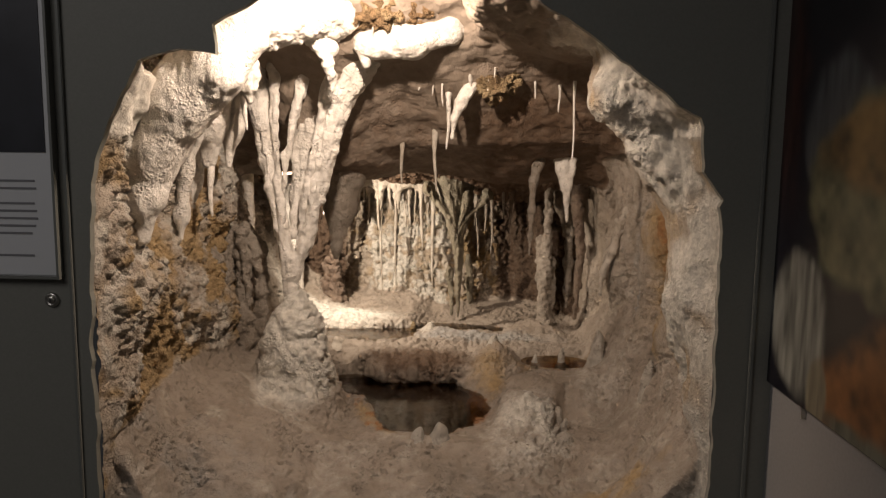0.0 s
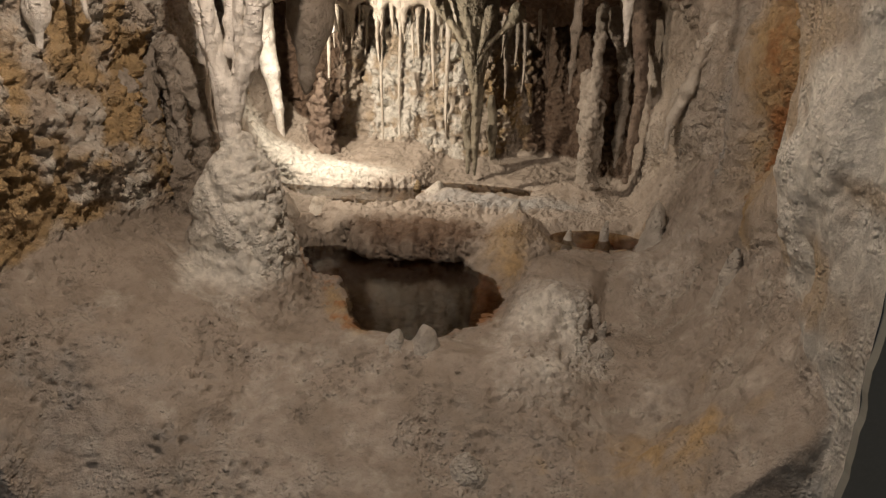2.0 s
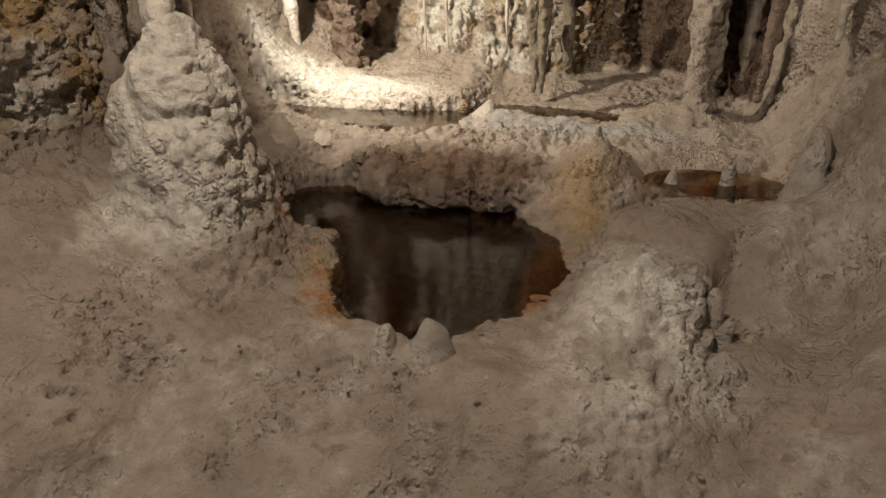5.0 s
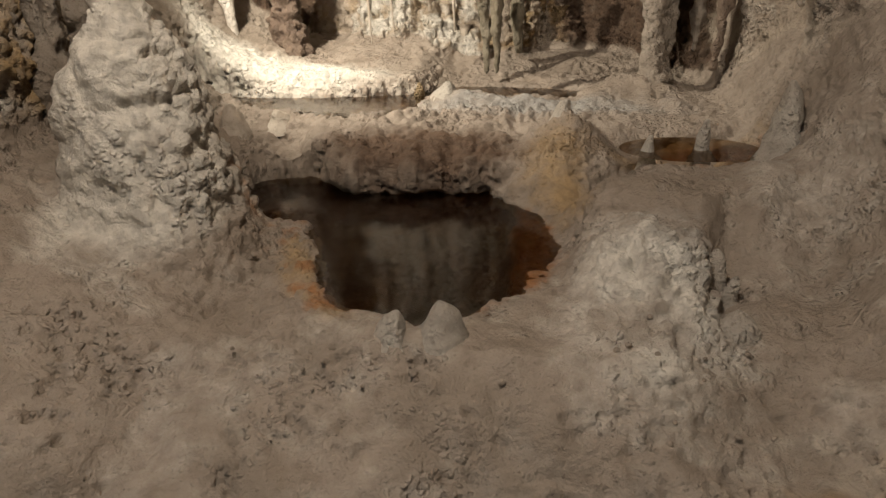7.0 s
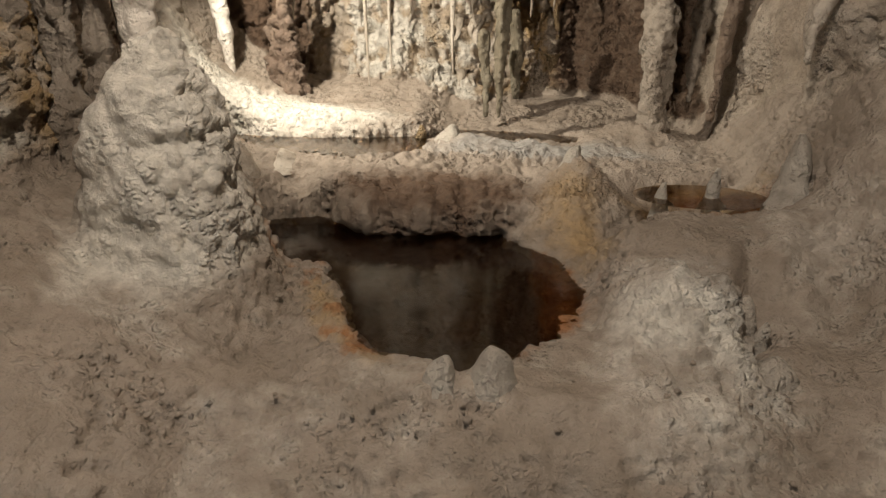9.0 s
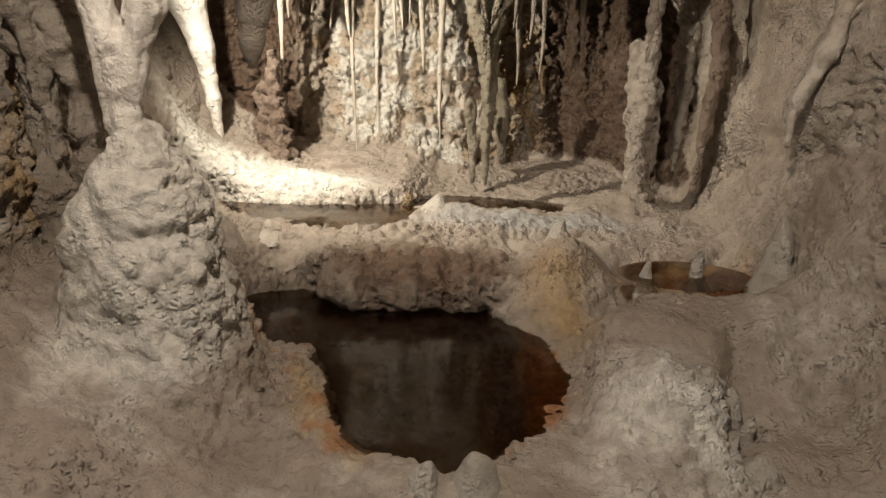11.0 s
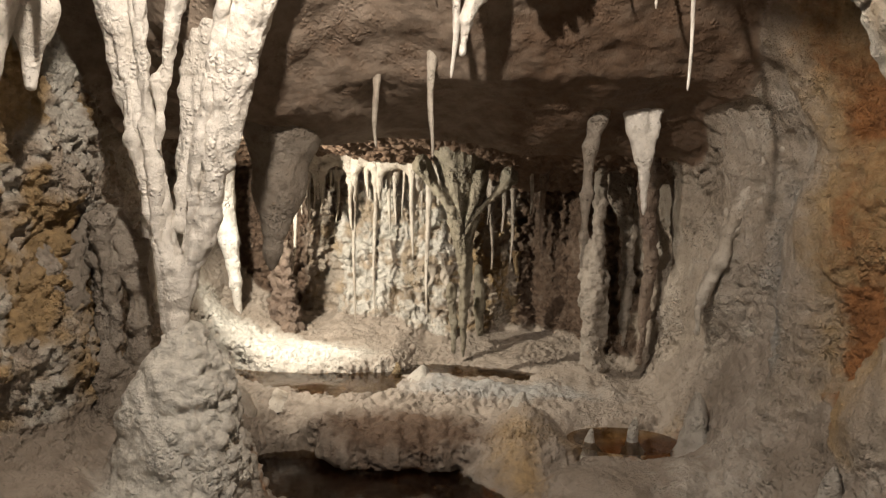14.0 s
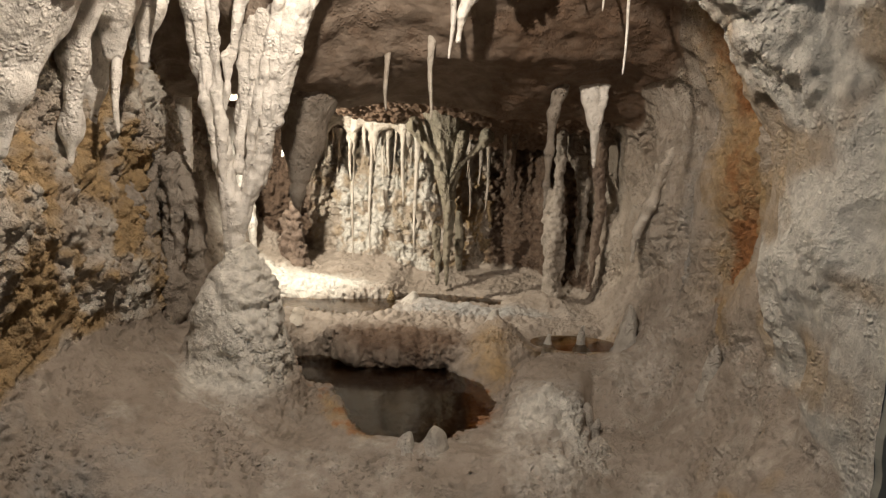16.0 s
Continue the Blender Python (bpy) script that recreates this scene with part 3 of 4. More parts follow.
# ---- shapes of dripstone ----
def chains(lists, step=0.004, blend=0.015, lumps=0.002, freq=60, flutes=0.0, seed=0, fresh=1):
    """Vertices and quads of smoothly joined chains of balls: each chain is a list of (x, y, z, radius)."""
    every = np.array([b for c in lists for b in c], float)
    pad = 0.02
    lo = (every[:, :3] - every[:, 3:]).min(0) - pad
    hi = (every[:, :3] + every[:, 3:]).max(0) + pad
    ax = [np.arange(lo[n], hi[n], step) for n in range(3)]
    gxx, gyy, gzz = ax[0][:, None, None], ax[1][None, :, None], ax[2][None, None, :]
    d = np.full([len(a) for a in ax], 1.0, np.float32)
    for chain in lists:
        for (x0, y0, z0, r0), (x1, y1, z1, r1) in zip(chain, chain[1:]):
            wide = max(r0, r1) + 0.035
            box = tuple(slice(np.searchsorted(ax[n], min(p, q) - wide), np.searchsorted(ax[n], max(p, q) + wide)) for n, (p, q) in enumerate(((x0, x1), (y0, y1), (z0, z1))))
            bx, by, bz = gxx[box[0]], gyy[:, box[1]], gzz[:, :, box[2]]
            v = np.array([x1 - x0, y1 - y0, z1 - z0])
            s = np.clip(((bx - x0) * v[0] + (by - y0) * v[1] + (bz - z0) * v[2]) / (v @ v + 1e-12), 0, 1)
            e = np.sqrt((bx - x0 - s * v[0]) ** 2 + (by - y0 - s * v[1]) ** 2 + (bz - z0 - s * v[2]) ** 2) - (r0 + (r1 - r0) * s)
            d[box] = smin(d[box], e.astype(np.float32), blend)
    vs, qs = surface(-d, lo, step)
    vs = relax(vs, qs, fresh)
    n = normals(vs, qs)
    m = lumps * fbm(vs, freq, 3, seed)
    if flutes:
        m = m + flutes * fbm(vs, (70, 70, 9), 2, seed + 5)
    return vs + n * m[:, None], qs


def drip(x, y, top, tip, radius, flare=2.0, sides=10, bend=0.004, seed=0, end=0.25, lump=0.12, dome=False):
    """A slender dripstone from its root down (or up) to its tip."""
    length = abs(top - tip)
    rings = max(6, int(length / 0.006))
    rnd = random.Random(seed)
    p1, p2, p3 = rnd.random() * 6, rnd.random() * 6, rnd.random() * 6
    vs, fs = [], []
    for i in range(rings + 1):
        s = i / rings
        r = radius * (1 + (flare - 1) * max(0, 1 - s * 3.2) ** 2) * (1 - (1 - end) * s ** 1.4)
        if dome:
            r = radius * (1.0 + 0.9 * (1 - s) ** 2.2) * max(0.04, 1 - s ** 2.6) ** 0.5
        elif s > 0.97:
            r *= 0.55
        r *= 1 + lump * math.sin(s * length * 160 + p1) * math.sin(s * length * 67 + p2)
        cx, cy = x + bend * math.sin(s * 5 + p2) * s, y + bend * math.sin(s * 4 + p3) * s
        for k in range(sides):
            a = 2 * math.pi * k / sides
            q = r * (1 + lump * 0.8 * math.sin(a * 3 + p3 + s * length * 40))
            vs.append((cx + q * math.cos(a), cy + q * math.sin(a), top + (tip - top) * s))
    up = 1 if tip > top else -1
    for i in range(rings):
        for k in range(sides):
            a, b = i * sides + k, i * sides + (k + 1) % sides
            quad = (a, b, b + sides, a + sides)
            fs.append(quad if up > 0 else quad[::-1])
    vs.append((x + bend * math.sin(5 + p2), y + bend * math.sin(4 + p3), tip + up * radius * (0.05 if dome else end * 0.5)))
    apex = len(vs) - 1
    for k in range(sides):
        a, b = rings * sides + k, rings * sides + (k + 1) % sides
        tri = (a, b, apex, apex)
        fs.append(tri if up > 0 else (b, a, apex, apex))
    mesh = bpy.data.meshes.new("drip")
    mesh.from_pydata(vs, [], [tuple(dict.fromkeys(f)) for f in fs])
    for f in mesh.polygons:
        f.use_smooth = True
    return mesh


def hang(x, y, tip, radius, top=None, mat=DRIP, name="stalactite", label="slender pale stalactite hanging from the cave roof", group="stalactites", **more):
    top = (ceiling_z(np.array(x), np.array(y)) + 0.03) if top is None else top
    mesh = drip(x, y, float(top), tip, radius, seed=int(abs(x * 971 + y * 613) * 100), **more)
    mesh.materials.append(mat)
    mesh.name = name
    return tagged(part(name, mesh), label, "stalactite", group)


def stand(x, y, top, radius, base=None, mat=DRIP, label="small rounded stalagmite on the cave floor", **more):
    base = float(floor_height(np.array(x), np.array(y))) - 0.02 if base is None else base
    mesh = drip(x, y, base, top, radius, sides=14, seed=int(abs(x * 971 + y * 613) * 100), **more)
    mesh.materials.append(mat)
    return tagged(part("stalagmite", mesh), label, "stalagmite", "stalagmites")

# ---- pools ----
def pool(name, ring, z, label):
    """A sheet of water whose edge lies a little under its shore."""
    cx, cy = (sum(p[n] for p in ring) / len(ring) for n in (0, 1))
    bm = bmesh.new()
    bm.faces.new([bm.verts.new((cx + (x - cx) * 1.09, cy + (y - cy) * 1.09, z)) for x, y in ring])
    return tagged(part(name, bm, WATER, smooth=False), label, "pool water", kind="structure")


pool("water", POOL, 0.945, "still dark brown water in a rimmed rock pool")
pool("water", UPPER, 1.021, "shallow clear water behind the rock terrace")
pool("water", [(0.305 + 0.085 * math.cos(k * math.pi / 16), 1.722 + 0.056 * math.sin(k * math.pi / 16)) for k in range(32)], 1.0195, "thin film of water in a rust-stained basin")

# ---- the forked column ----
def chained(name, lists, mat, label, category="", group="", **more):
    v, q = chains(lists, **more)
    return tagged(part(name, mesh_from(name, v, q, mat)), label, category, group)


def built(name, pieces, mat, label, category="", group="", **more):
    """A thing of several grown-together pieces: (part name, chains)."""
    whole = tagged(new(name), label, category, group)
    for n, (piece, lists) in enumerate(pieces):
        v, q = chains(lists, **{**more, "seed": n})
        part(piece, mesh_from(piece, v, q, mat), parent=whole)
    return whole


COLUMN = [
    ("shaft", [[(-0.44, 1.42, 1.78, 0.045), (-0.398, 1.43, 1.66, 0.028), (-0.372, 1.43, 1.54, 0.022), (-0.344, 1.43, 1.43, 0.019), (-0.324, 1.43, 1.33, 0.021), (-0.316, 1.43, 1.26, 0.015), (-0.314, 1.43, 1.20, 0.02)],
               [(-0.12, 1.44, 1.78, 0.045), (-0.185, 1.43, 1.68, 0.030), (-0.224, 1.425, 1.57, 0.023), (-0.254, 1.425, 1.46, 0.019), (-0.285, 1.43, 1.36, 0.019), (-0.308, 1.43, 1.29, 0.018)]]),
    ("foot", [[(-0.316, 1.43, 1.235, 0.016), (-0.325, 1.425, 1.20, 0.024), (-0.325, 1.425, 1.165, 0.036), (-0.32, 1.425, 1.13, 0.045)], [(-0.298, 1.425, 1.20, 0.012), (-0.293, 1.42, 1.17, 0.022), (-0.285, 1.42, 1.13, 0.034)]]),
    ("rib", [[(-0.36, 1.415, 1.76, 0.018), (-0.357, 1.415, 1.64, 0.012), (-0.345, 1.417, 1.5, 0.011), (-0.332, 1.415, 1.38, 0.011), (-0.32, 1.42, 1.31, 0.009)]]),
    ("rib", [[(-0.20, 1.415, 1.77, 0.018), (-0.235, 1.415, 1.64, 0.011), (-0.262, 1.417, 1.53, 0.010), (-0.285, 1.415, 1.42, 0.010), (-0.30, 1.42, 1.35, 0.008)]]),
    ("rib", [[(-0.15, 1.415, 1.76, 0.016), (-0.21, 1.413, 1.66, 0.010), (-0.243, 1.413, 1.55, 0.009), (-0.262, 1.415, 1.45, 0.009), (-0.275, 1.415, 1.39, 0.007)]]),
    ("rib", [[(-0.40, 1.415, 1.76, 0.016), (-0.385, 1.415, 1.62, 0.010), (-0.362, 1.415, 1.48, 0.009), (-0.340, 1.417, 1.38, 0.009)]]),
    ("icicle", [[(-0.27, 1.42, 1.78, 0.025), (-0.30, 1.42, 1.66, 0.012), (-0.325, 1.415, 1.55, 0.009), (-0.328, 1.41, 1.47, 0.006)]]),
    ("web", [[(-0.27, 1.53, 1.80, 0.08), (-0.28, 1.52, 1.68, 0.058), (-0.29, 1.50, 1.56, 0.046), (-0.300, 1.475, 1.46, 0.032), (-0.312, 1.435, 1.38, 0.014)]]),
]


def set_back(ball):
    """The column's foot stands deeper in the cave than its root in the roof."""
    x, y, z, r = ball
    x += (-0.30 - x) * 0.15 * min(1, max(0, (z - 1.38) / 0.2))
    k = 1 + 0.08 * (1 - 0.75 * min(1, max(0, (z - 1.42) / 0.34)))
    return (0.08 + (x - 0.08) * k, 0.5 + (y - 0.5) * k, 1.47 + (z - 1.47) * k, r * k * 0.88)


built("forked_column", [(piece, [[set_back(b) for b in chain] for chain in lists]) for piece, lists in COLUMN], PALE, "tall forked white flowstone column standing on a rock cone", "column", flutes=0.0045, lumps=0.0025, blend=0.008, step=0.0033)

built("stalactite", [("cone", [[(-0.27, 1.76, 1.68, 0.11), (-0.275, 1.76, 1.54, 0.066), (-0.283, 1.76, 1.42, 0.038), (-0.29, 1.76, 1.35, 0.022)]]), ("tip", [[(-0.29, 1.76, 1.36, 0.022), (-0.295, 1.76, 1.31, 0.010), (-0.296, 1.76, 1.28, 0.004)]])],
        GREY, "broad cone-shaped stalactite in shade behind the column", "stalactite", "stalactites", flutes=0.0015, lumps=0.001, blend=0.03)

chained("white_column", [[(-0.555, 2.15, 1.46, 0.05), (-0.545, 2.16, 1.38, 0.034), (-0.523, 2.165, 1.29, 0.021), (-0.510, 2.17, 1.19, 0.012), (-0.505, 2.175, 1.10, 0.009), (-0.505, 2.175, 1.06, 0.012), (-0.505, 2.175, 1.03, 0.034)],
                         [(-0.59, 2.15, 1.56, 0.06), (-0.555, 2.155, 1.42, 0.034)]],
        PALE, "bright white tapering dripstone column above the upper pool", "column", lumps=0.0015, step=0.003)

chained("rear_column", [[(0.31, 2.06, 1.62, 0.035), (0.308, 2.06, 1.52, 0.014), (0.306, 2.06, 1.40, 0.011), (0.304, 2.06, 1.30, 0.012), (0.302, 2.055, 1.22, 0.018), (0.30, 2.055, 1.12, 0.016), (0.302, 2.05, 1.05, 0.03)],
                        [(0.285, 2.08, 1.31, 0.014), (0.29, 2.07, 1.2, 0.016), (0.31, 2.07, 1.1, 0.014)], [(0.325, 2.07, 1.25, 0.01), (0.325, 2.07, 1.12, 0.014)]],
        GREY, "knobbly grey dripstone column reaching the cave floor", "column", lumps=0.005, freq=70, step=0.003)
chained("stalactite", [[(0.345, 2.10, 1.56, 0.05), (0.355, 2.09, 1.42, 0.024), (0.372, 2.08, 1.34, 0.014), (0.374, 2.08, 1.24, 0.013), (0.372, 2.08, 1.15, 0.009), (0.371, 2.08, 1.10, 0.004)]],
        GREY, "knobbly grey stalactite beside the rear column", "stalactite", "stalactites", lumps=0.004, freq=70, step=0.003)

# ---- drapes and lumps over the opening ----
built("flowstone_drape", [
    ("sheet", [[(-0.30, 1.105, 1.775, 0.032), (-0.36, 1.090, 1.695, 0.045), (-0.43, 1.090, 1.635, 0.05), (-0.48, 1.090, 1.55, 0.04), (-0.50, 1.095, 1.47, 0.028), (-0.503, 1.10, 1.40, 0.014)],
               [(-0.32, 1.135, 1.76, 0.04), (-0.41, 1.125, 1.67, 0.05), (-0.47, 1.135, 1.57, 0.035), (-0.49, 1.10, 1.47, 0.018)],
               [(-0.37, 1.12, 1.74, 0.05), (-0.44, 1.18, 1.68, 0.05), (-0.50, 1.2, 1.58, 0.035)]]),
    ("fold", [[(-0.40, 1.24, 1.74, 0.05), (-0.45, 1.29, 1.62, 0.03), (-0.462, 1.315, 1.54, 0.014)]]),
    ("fold", [[(-0.46, 1.25, 1.64, 0.030), (-0.495, 1.27, 1.52, 0.013), (-0.508, 1.28, 1.43, 0.008), (-0.513, 1.28, 1.38, 0.004)]]),
    ("fold", [[(-0.39, 1.3, 1.72, 0.04), (-0.42, 1.33, 1.61, 0.018), (-0.43, 1.34, 1.53, 0.006)]]),
    ("fold", [[(-0.50, 1.33, 1.6, 0.04), (-0.525, 1.36, 1.50, 0.02), (-0.53, 1.37, 1.44, 0.01)]]),
], PALE, "white flowstone sheet curling into drapes beside the opening", "flowstone", lumps=0.002, freq=30, flutes=0.0025, blend=0.035)
built("lintel_flowstone", [
    ("bulge", [[(-0.38, 1.20, 1.78, 0.045), (-0.33, 1.22, 1.80, 0.05), (-0.26, 1.27, 1.83, 0.055), (-0.20, 1.33, 1.84, 0.05)]]),
    ("icicle", [[(-0.345, 1.21, 1.77, 0.03), (-0.343, 1.22, 1.69, 0.015), (-0.343, 1.225, 1.655, 0.006)]]),
    ("icicle", [[(-0.24, 1.30, 1.80, 0.03), (-0.215, 1.32, 1.76, 0.015), (-0.21, 1.33, 1.71, 0.006)]]),
], PALE, "bright white flowstone lintel with knobbly underside", "flowstone", lumps=0.006, freq=60, flutes=0.003, blend=0.02)
built("lintel_flowstone", [
    ("bulge", [[(-0.14, 1.37, 1.785, 0.032), (-0.05, 1.37, 1.795, 0.036), (0.03, 1.385, 1.825, 0.034), (0.06, 1.40, 1.85, 0.02)]]),
    ("nub", [[(-0.15, 1.36, 1.775, 0.018), (-0.145, 1.37, 1.745, 0.01)]]),
], PALE, "smooth white flowstone bulge under ochre rock", "flowstone", lumps=0.003, freq=50, blend=0.02)
chained("ochre_lump", [[(-0.19, 1.34, 1.84, 0.03), (-0.11, 1.335, 1.845, 0.032), (-0.03, 1.345, 1.855, 0.028), (0.03, 1.36, 1.87, 0.02)]],
        OCHRE, "crumbly ochre rock lump above the white lintel", "rock", lumps=0.012, freq=75)
chained("ochre_lump", [[(0.085, 1.51, 1.74, 0.022), (0.125, 1.505, 1.715, 0.030), (0.15, 1.50, 1.735, 0.026)], [(0.14, 1.50, 1.76, 0.03), (0.15, 1.5, 1.72, 0.02)]],
        OCHRE, "crumbly ochre rock hanging from the dark roof", "rock", lumps=0.014, freq=85, step=0.003)
chained("stalactite", [[(0.075, 1.505, 1.72, 0.016), (0.05, 1.50, 1.68, 0.014), (0.036, 1.50, 1.64, 0.008), (0.031, 1.50, 1.60, 0.003)]],
        PALE, "short white tooth-shaped stalactite under ochre rock", "stalactite", "stalactites", step=0.002, blend=0.006)
chained("stalactite", [[(0.03, 1.40, 1.88, 0.014), (0.05, 1.42, 1.83, 0.009), (0.066, 1.45, 1.79, 0.006), (0.071, 1.48, 1.74, 0.005), (0.072, 1.49, 1.715, 0.003)]],
        PALE, "bent white ribbon stalactite beside the lintel", "stalactite", "stalactites", step=0.002, blend=0.005)
built("flowstone_rib", [
    ("stem", [[(0.51, 1.70, 1.56, 0.025), (0.496, 1.71, 1.47, 0.010), (0.463, 1.725, 1.39, 0.010), (0.447, 1.735, 1.32, 0.014), (0.425, 1.745, 1.26, 0.009), (0.421, 1.745, 1.20, 0.004)]]),
    ("branch", [[(0.485, 1.72, 1.58, 0.025), (0.483, 1.725, 1.49, 0.008), (0.470, 1.73, 1.42, 0.007), (0.452, 1.735, 1.36, 0.006)]]),
    ("branch", [[(0.462, 1.765, 1.56, 0.02), (0.463, 1.76, 1.47, 0.008), (0.458, 1.745, 1.40, 0.007), (0.449, 1.735, 1.34, 0.006)]]),
    ("branch", [[(0.515, 1.68, 1.50, 0.012), (0.497, 1.70, 1.42, 0.006), (0.462, 1.73, 1.365, 0.006)]]),
], DRIP, "branching flowstone rib running down the cave wall", "flowstone", lumps=0.003, step=0.003, blend=0.008)
chained("flowstone_rib", [[(0.40, 1.95, 1.55, 0.04), (0.385, 1.98, 1.42, 0.018), (0.40, 1.99, 1.3, 0.012), (0.395, 2.0, 1.18, 0.010), (0.39, 2.0, 1.08, 0.006)]],
        BROWN, "reddish brown dripstone rib in a dark recess", "flowstone", lumps=0.004, step=0.003)
for n, shaft in enumerate((
        [(-0.50, 1.60, 1.36, 0.03), (-0.495, 1.60, 1.25, 0.016), (-0.50, 1.60, 1.12, 0.018), (-0.50, 1.59, 1.02, 0.03)],
        [(-0.535, 1.57, 1.33, 0.025), (-0.535, 1.57, 1.2, 0.014), (-0.54, 1.57, 1.08, 0.02), (-0.54, 1.57, 1.02, 0.025)],
        [(-0.465, 1.62, 1.33, 0.022), (-0.458, 1.62, 1.22, 0.012), (-0.462, 1.62, 1.10, 0.013), (-0.465, 1.61, 1.00, 0.022)],
        [(-0.515, 1.63, 1.34, 0.02), (-0.51, 1.64, 1.1, 0.012), (-0.51, 1.64, 1.01, 0.022)],
        [(-0.555, 1.52, 1.30, 0.03), (-0.545, 1.51, 1.18, 0.016), (-0.54, 1.51, 1.06, 0.02), (-0.54, 1.51, 0.99, 0.028)])):
    chained("dripstone_pillar", [shaft], GREY, "knobbly grey dripstone pillar against the cave wall", "dripstone", "dripstone pillars", lumps=0.008, freq=48, flutes=0.010, step=0.0033, seed=n)
chained("thin_column", [[(-0.60, 1.90, 1.50, 0.03), (-0.585, 1.90, 1.38, 0.014), (-0.580, 1.90, 1.28, 0.010), (-0.573, 1.90, 1.17, 0.008), (-0.570, 1.90, 1.08, 0.006), (-0.570, 1.90, 1.04, 0.012)]],
        PALE, "thin brightly lit white column in the rear corner", "column", lumps=0.002, step=0.003)
chained("rock_knob", [[(-0.59, 1.88, 1.03, 0.03), (-0.595, 1.88, 1.09, 0.022), (-0.60, 1.89, 1.12, 0.012)], [(-0.57, 1.88, 1.02, 0.025), (-0.575, 1.88, 1.06, 0.016)]],
        PALE, "knobbly white crystal crust in bright light", "rock", lumps=0.008, freq=110, step=0.003)
chained("brown_rib", [[(-0.400, 2.20, 1.28, 0.010), (-0.398, 2.20, 1.2, 0.018), (-0.39, 2.20, 1.12, 0.022), (-0.385, 2.19, 1.05, 0.034)], [(-0.43, 2.22, 1.22, 0.010), (-0.425, 2.22, 1.12, 0.018), (-0.42, 2.21, 1.05, 0.03)]],
        BROWN, "narrow brown rock rib beside the white column", "rock", lumps=0.009, freq=70, step=0.003)

# ---- stalactites ----
hang(-0.458, 1.315, 1.425, 0.010, top=1.60, label="long pale stalactite with a thin broken tip", mat=PALE)
hang(-0.372, 1.275, 1.603, 0.010, top=1.76, mat=PALE)
hang(-0.101, 1.649, 1.487, 0.0065)
hang(-0.017, 1.629, 1.473, 0.0065)
hang(0.020, 1.53, 1.575, 0.007, mat=PALE)
chained("stalactite", [[(0.318, 1.765, 1.60, 0.014), (0.320, 1.76, 1.51, 0.010), (0.325, 1.758, 1.45, 0.008), (0.327, 1.758, 1.391, 0.003)], [(0.292, 1.77, 1.60, 0.014), (0.302, 1.765, 1.53, 0.008), (0.318, 1.76, 1.475, 0.007)], [(0.345, 1.76, 1.60, 0.012), (0.338, 1.758, 1.52, 0.006), (0.328, 1.758, 1.46, 0.006)]],
        PALE, "white fan-shaped stalactite with a thin tip", "stalactite", "stalactites", step=0.0025, blend=0.008)
for x, y, top, tip in ((0.297, 1.436, 1.72, 1.55), (-0.232, 1.38, 1.90, 1.788), (-0.125, 1.33, 1.90, 1.80), (-0.024, 1.38, 1.86, 1.78), (-0.048, 1.38, 1.86, 1.772), (0.138, 1.38, 1.87, 1.814),
                       (-0.17, 1.34, 1.90, 1.82), (-0.085, 1.34, 1.90, 1.80), (-0.06, 1.34, 1.92, 1.81), (0.008, 1.5, 1.745, 1.671), (-0.013, 1.5, 1.75, 1.694), (-0.045, 1.5, 1.74, 1.706),
                       (0.113, 1.48, 1.80, 1.70), (0.188, 1.5, 1.80, 1.732), (0.216, 1.5, 1.79, 1.689), (0.272, 1.5, 1.72, 1.658), (0.125, 1.46, 1.80, 1.73)):
    hang(x, y, tip, 0.0028, top=top, name="soda_straw", label="thin straight soda straw stalactite", group="soda straws", flare=1.5, lump=0.06, sides=8, bend=0.002, end=0.6, mat=PALE)
chained("stalactite", [[(0.262, 1.77, 1.60, 0.022), (0.247, 1.768, 1.545, 0.013), (0.237, 1.766, 1.50, 0.010), (0.234, 1.765, 1.42, 0.008), (0.232, 1.763, 1.35, 0.005), (0.230, 1.762, 1.30, 0.003)]],
        GREY, "long tapering grey stalactite with a bent root", "stalactite", "stalactites", step=0.0025, lumps=0.0015)
# fringe in front of the rear wall
for x, y, top, tip, r in ((-0.39, 2.24, 1.47, 1.204, 0.007), (-0.36, 2.25, 1.46, 1.32, 0.006), (-0.326, 2.25, 1.47, 1.36, 0.007), (-0.246, 2.25, 1.49, 1.087, 0.006), (-0.195, 2.25, 1.49, 1.113, 0.006),
                          (-0.105, 2.23, 1.50, 1.252, 0.008), (-0.066, 2.24, 1.49, 1.116, 0.008), (-0.29, 2.26, 1.46, 1.33, 0.005), (-0.15, 2.26, 1.47, 1.33, 0.006), (0.085, 2.25, 1.43, 1.23, 0.007),
                          (0.133, 2.24, 1.45, 1.243, 0.006), (0.045, 2.24, 1.45, 1.33, 0.008)):
    hang(x, y, tip, r, top=top, mat=DRIP if x < 0 else GREY, flare=3.0, lump=0.15, label="slender cream stalactite in front of the rear wall", group="rear stalactites")
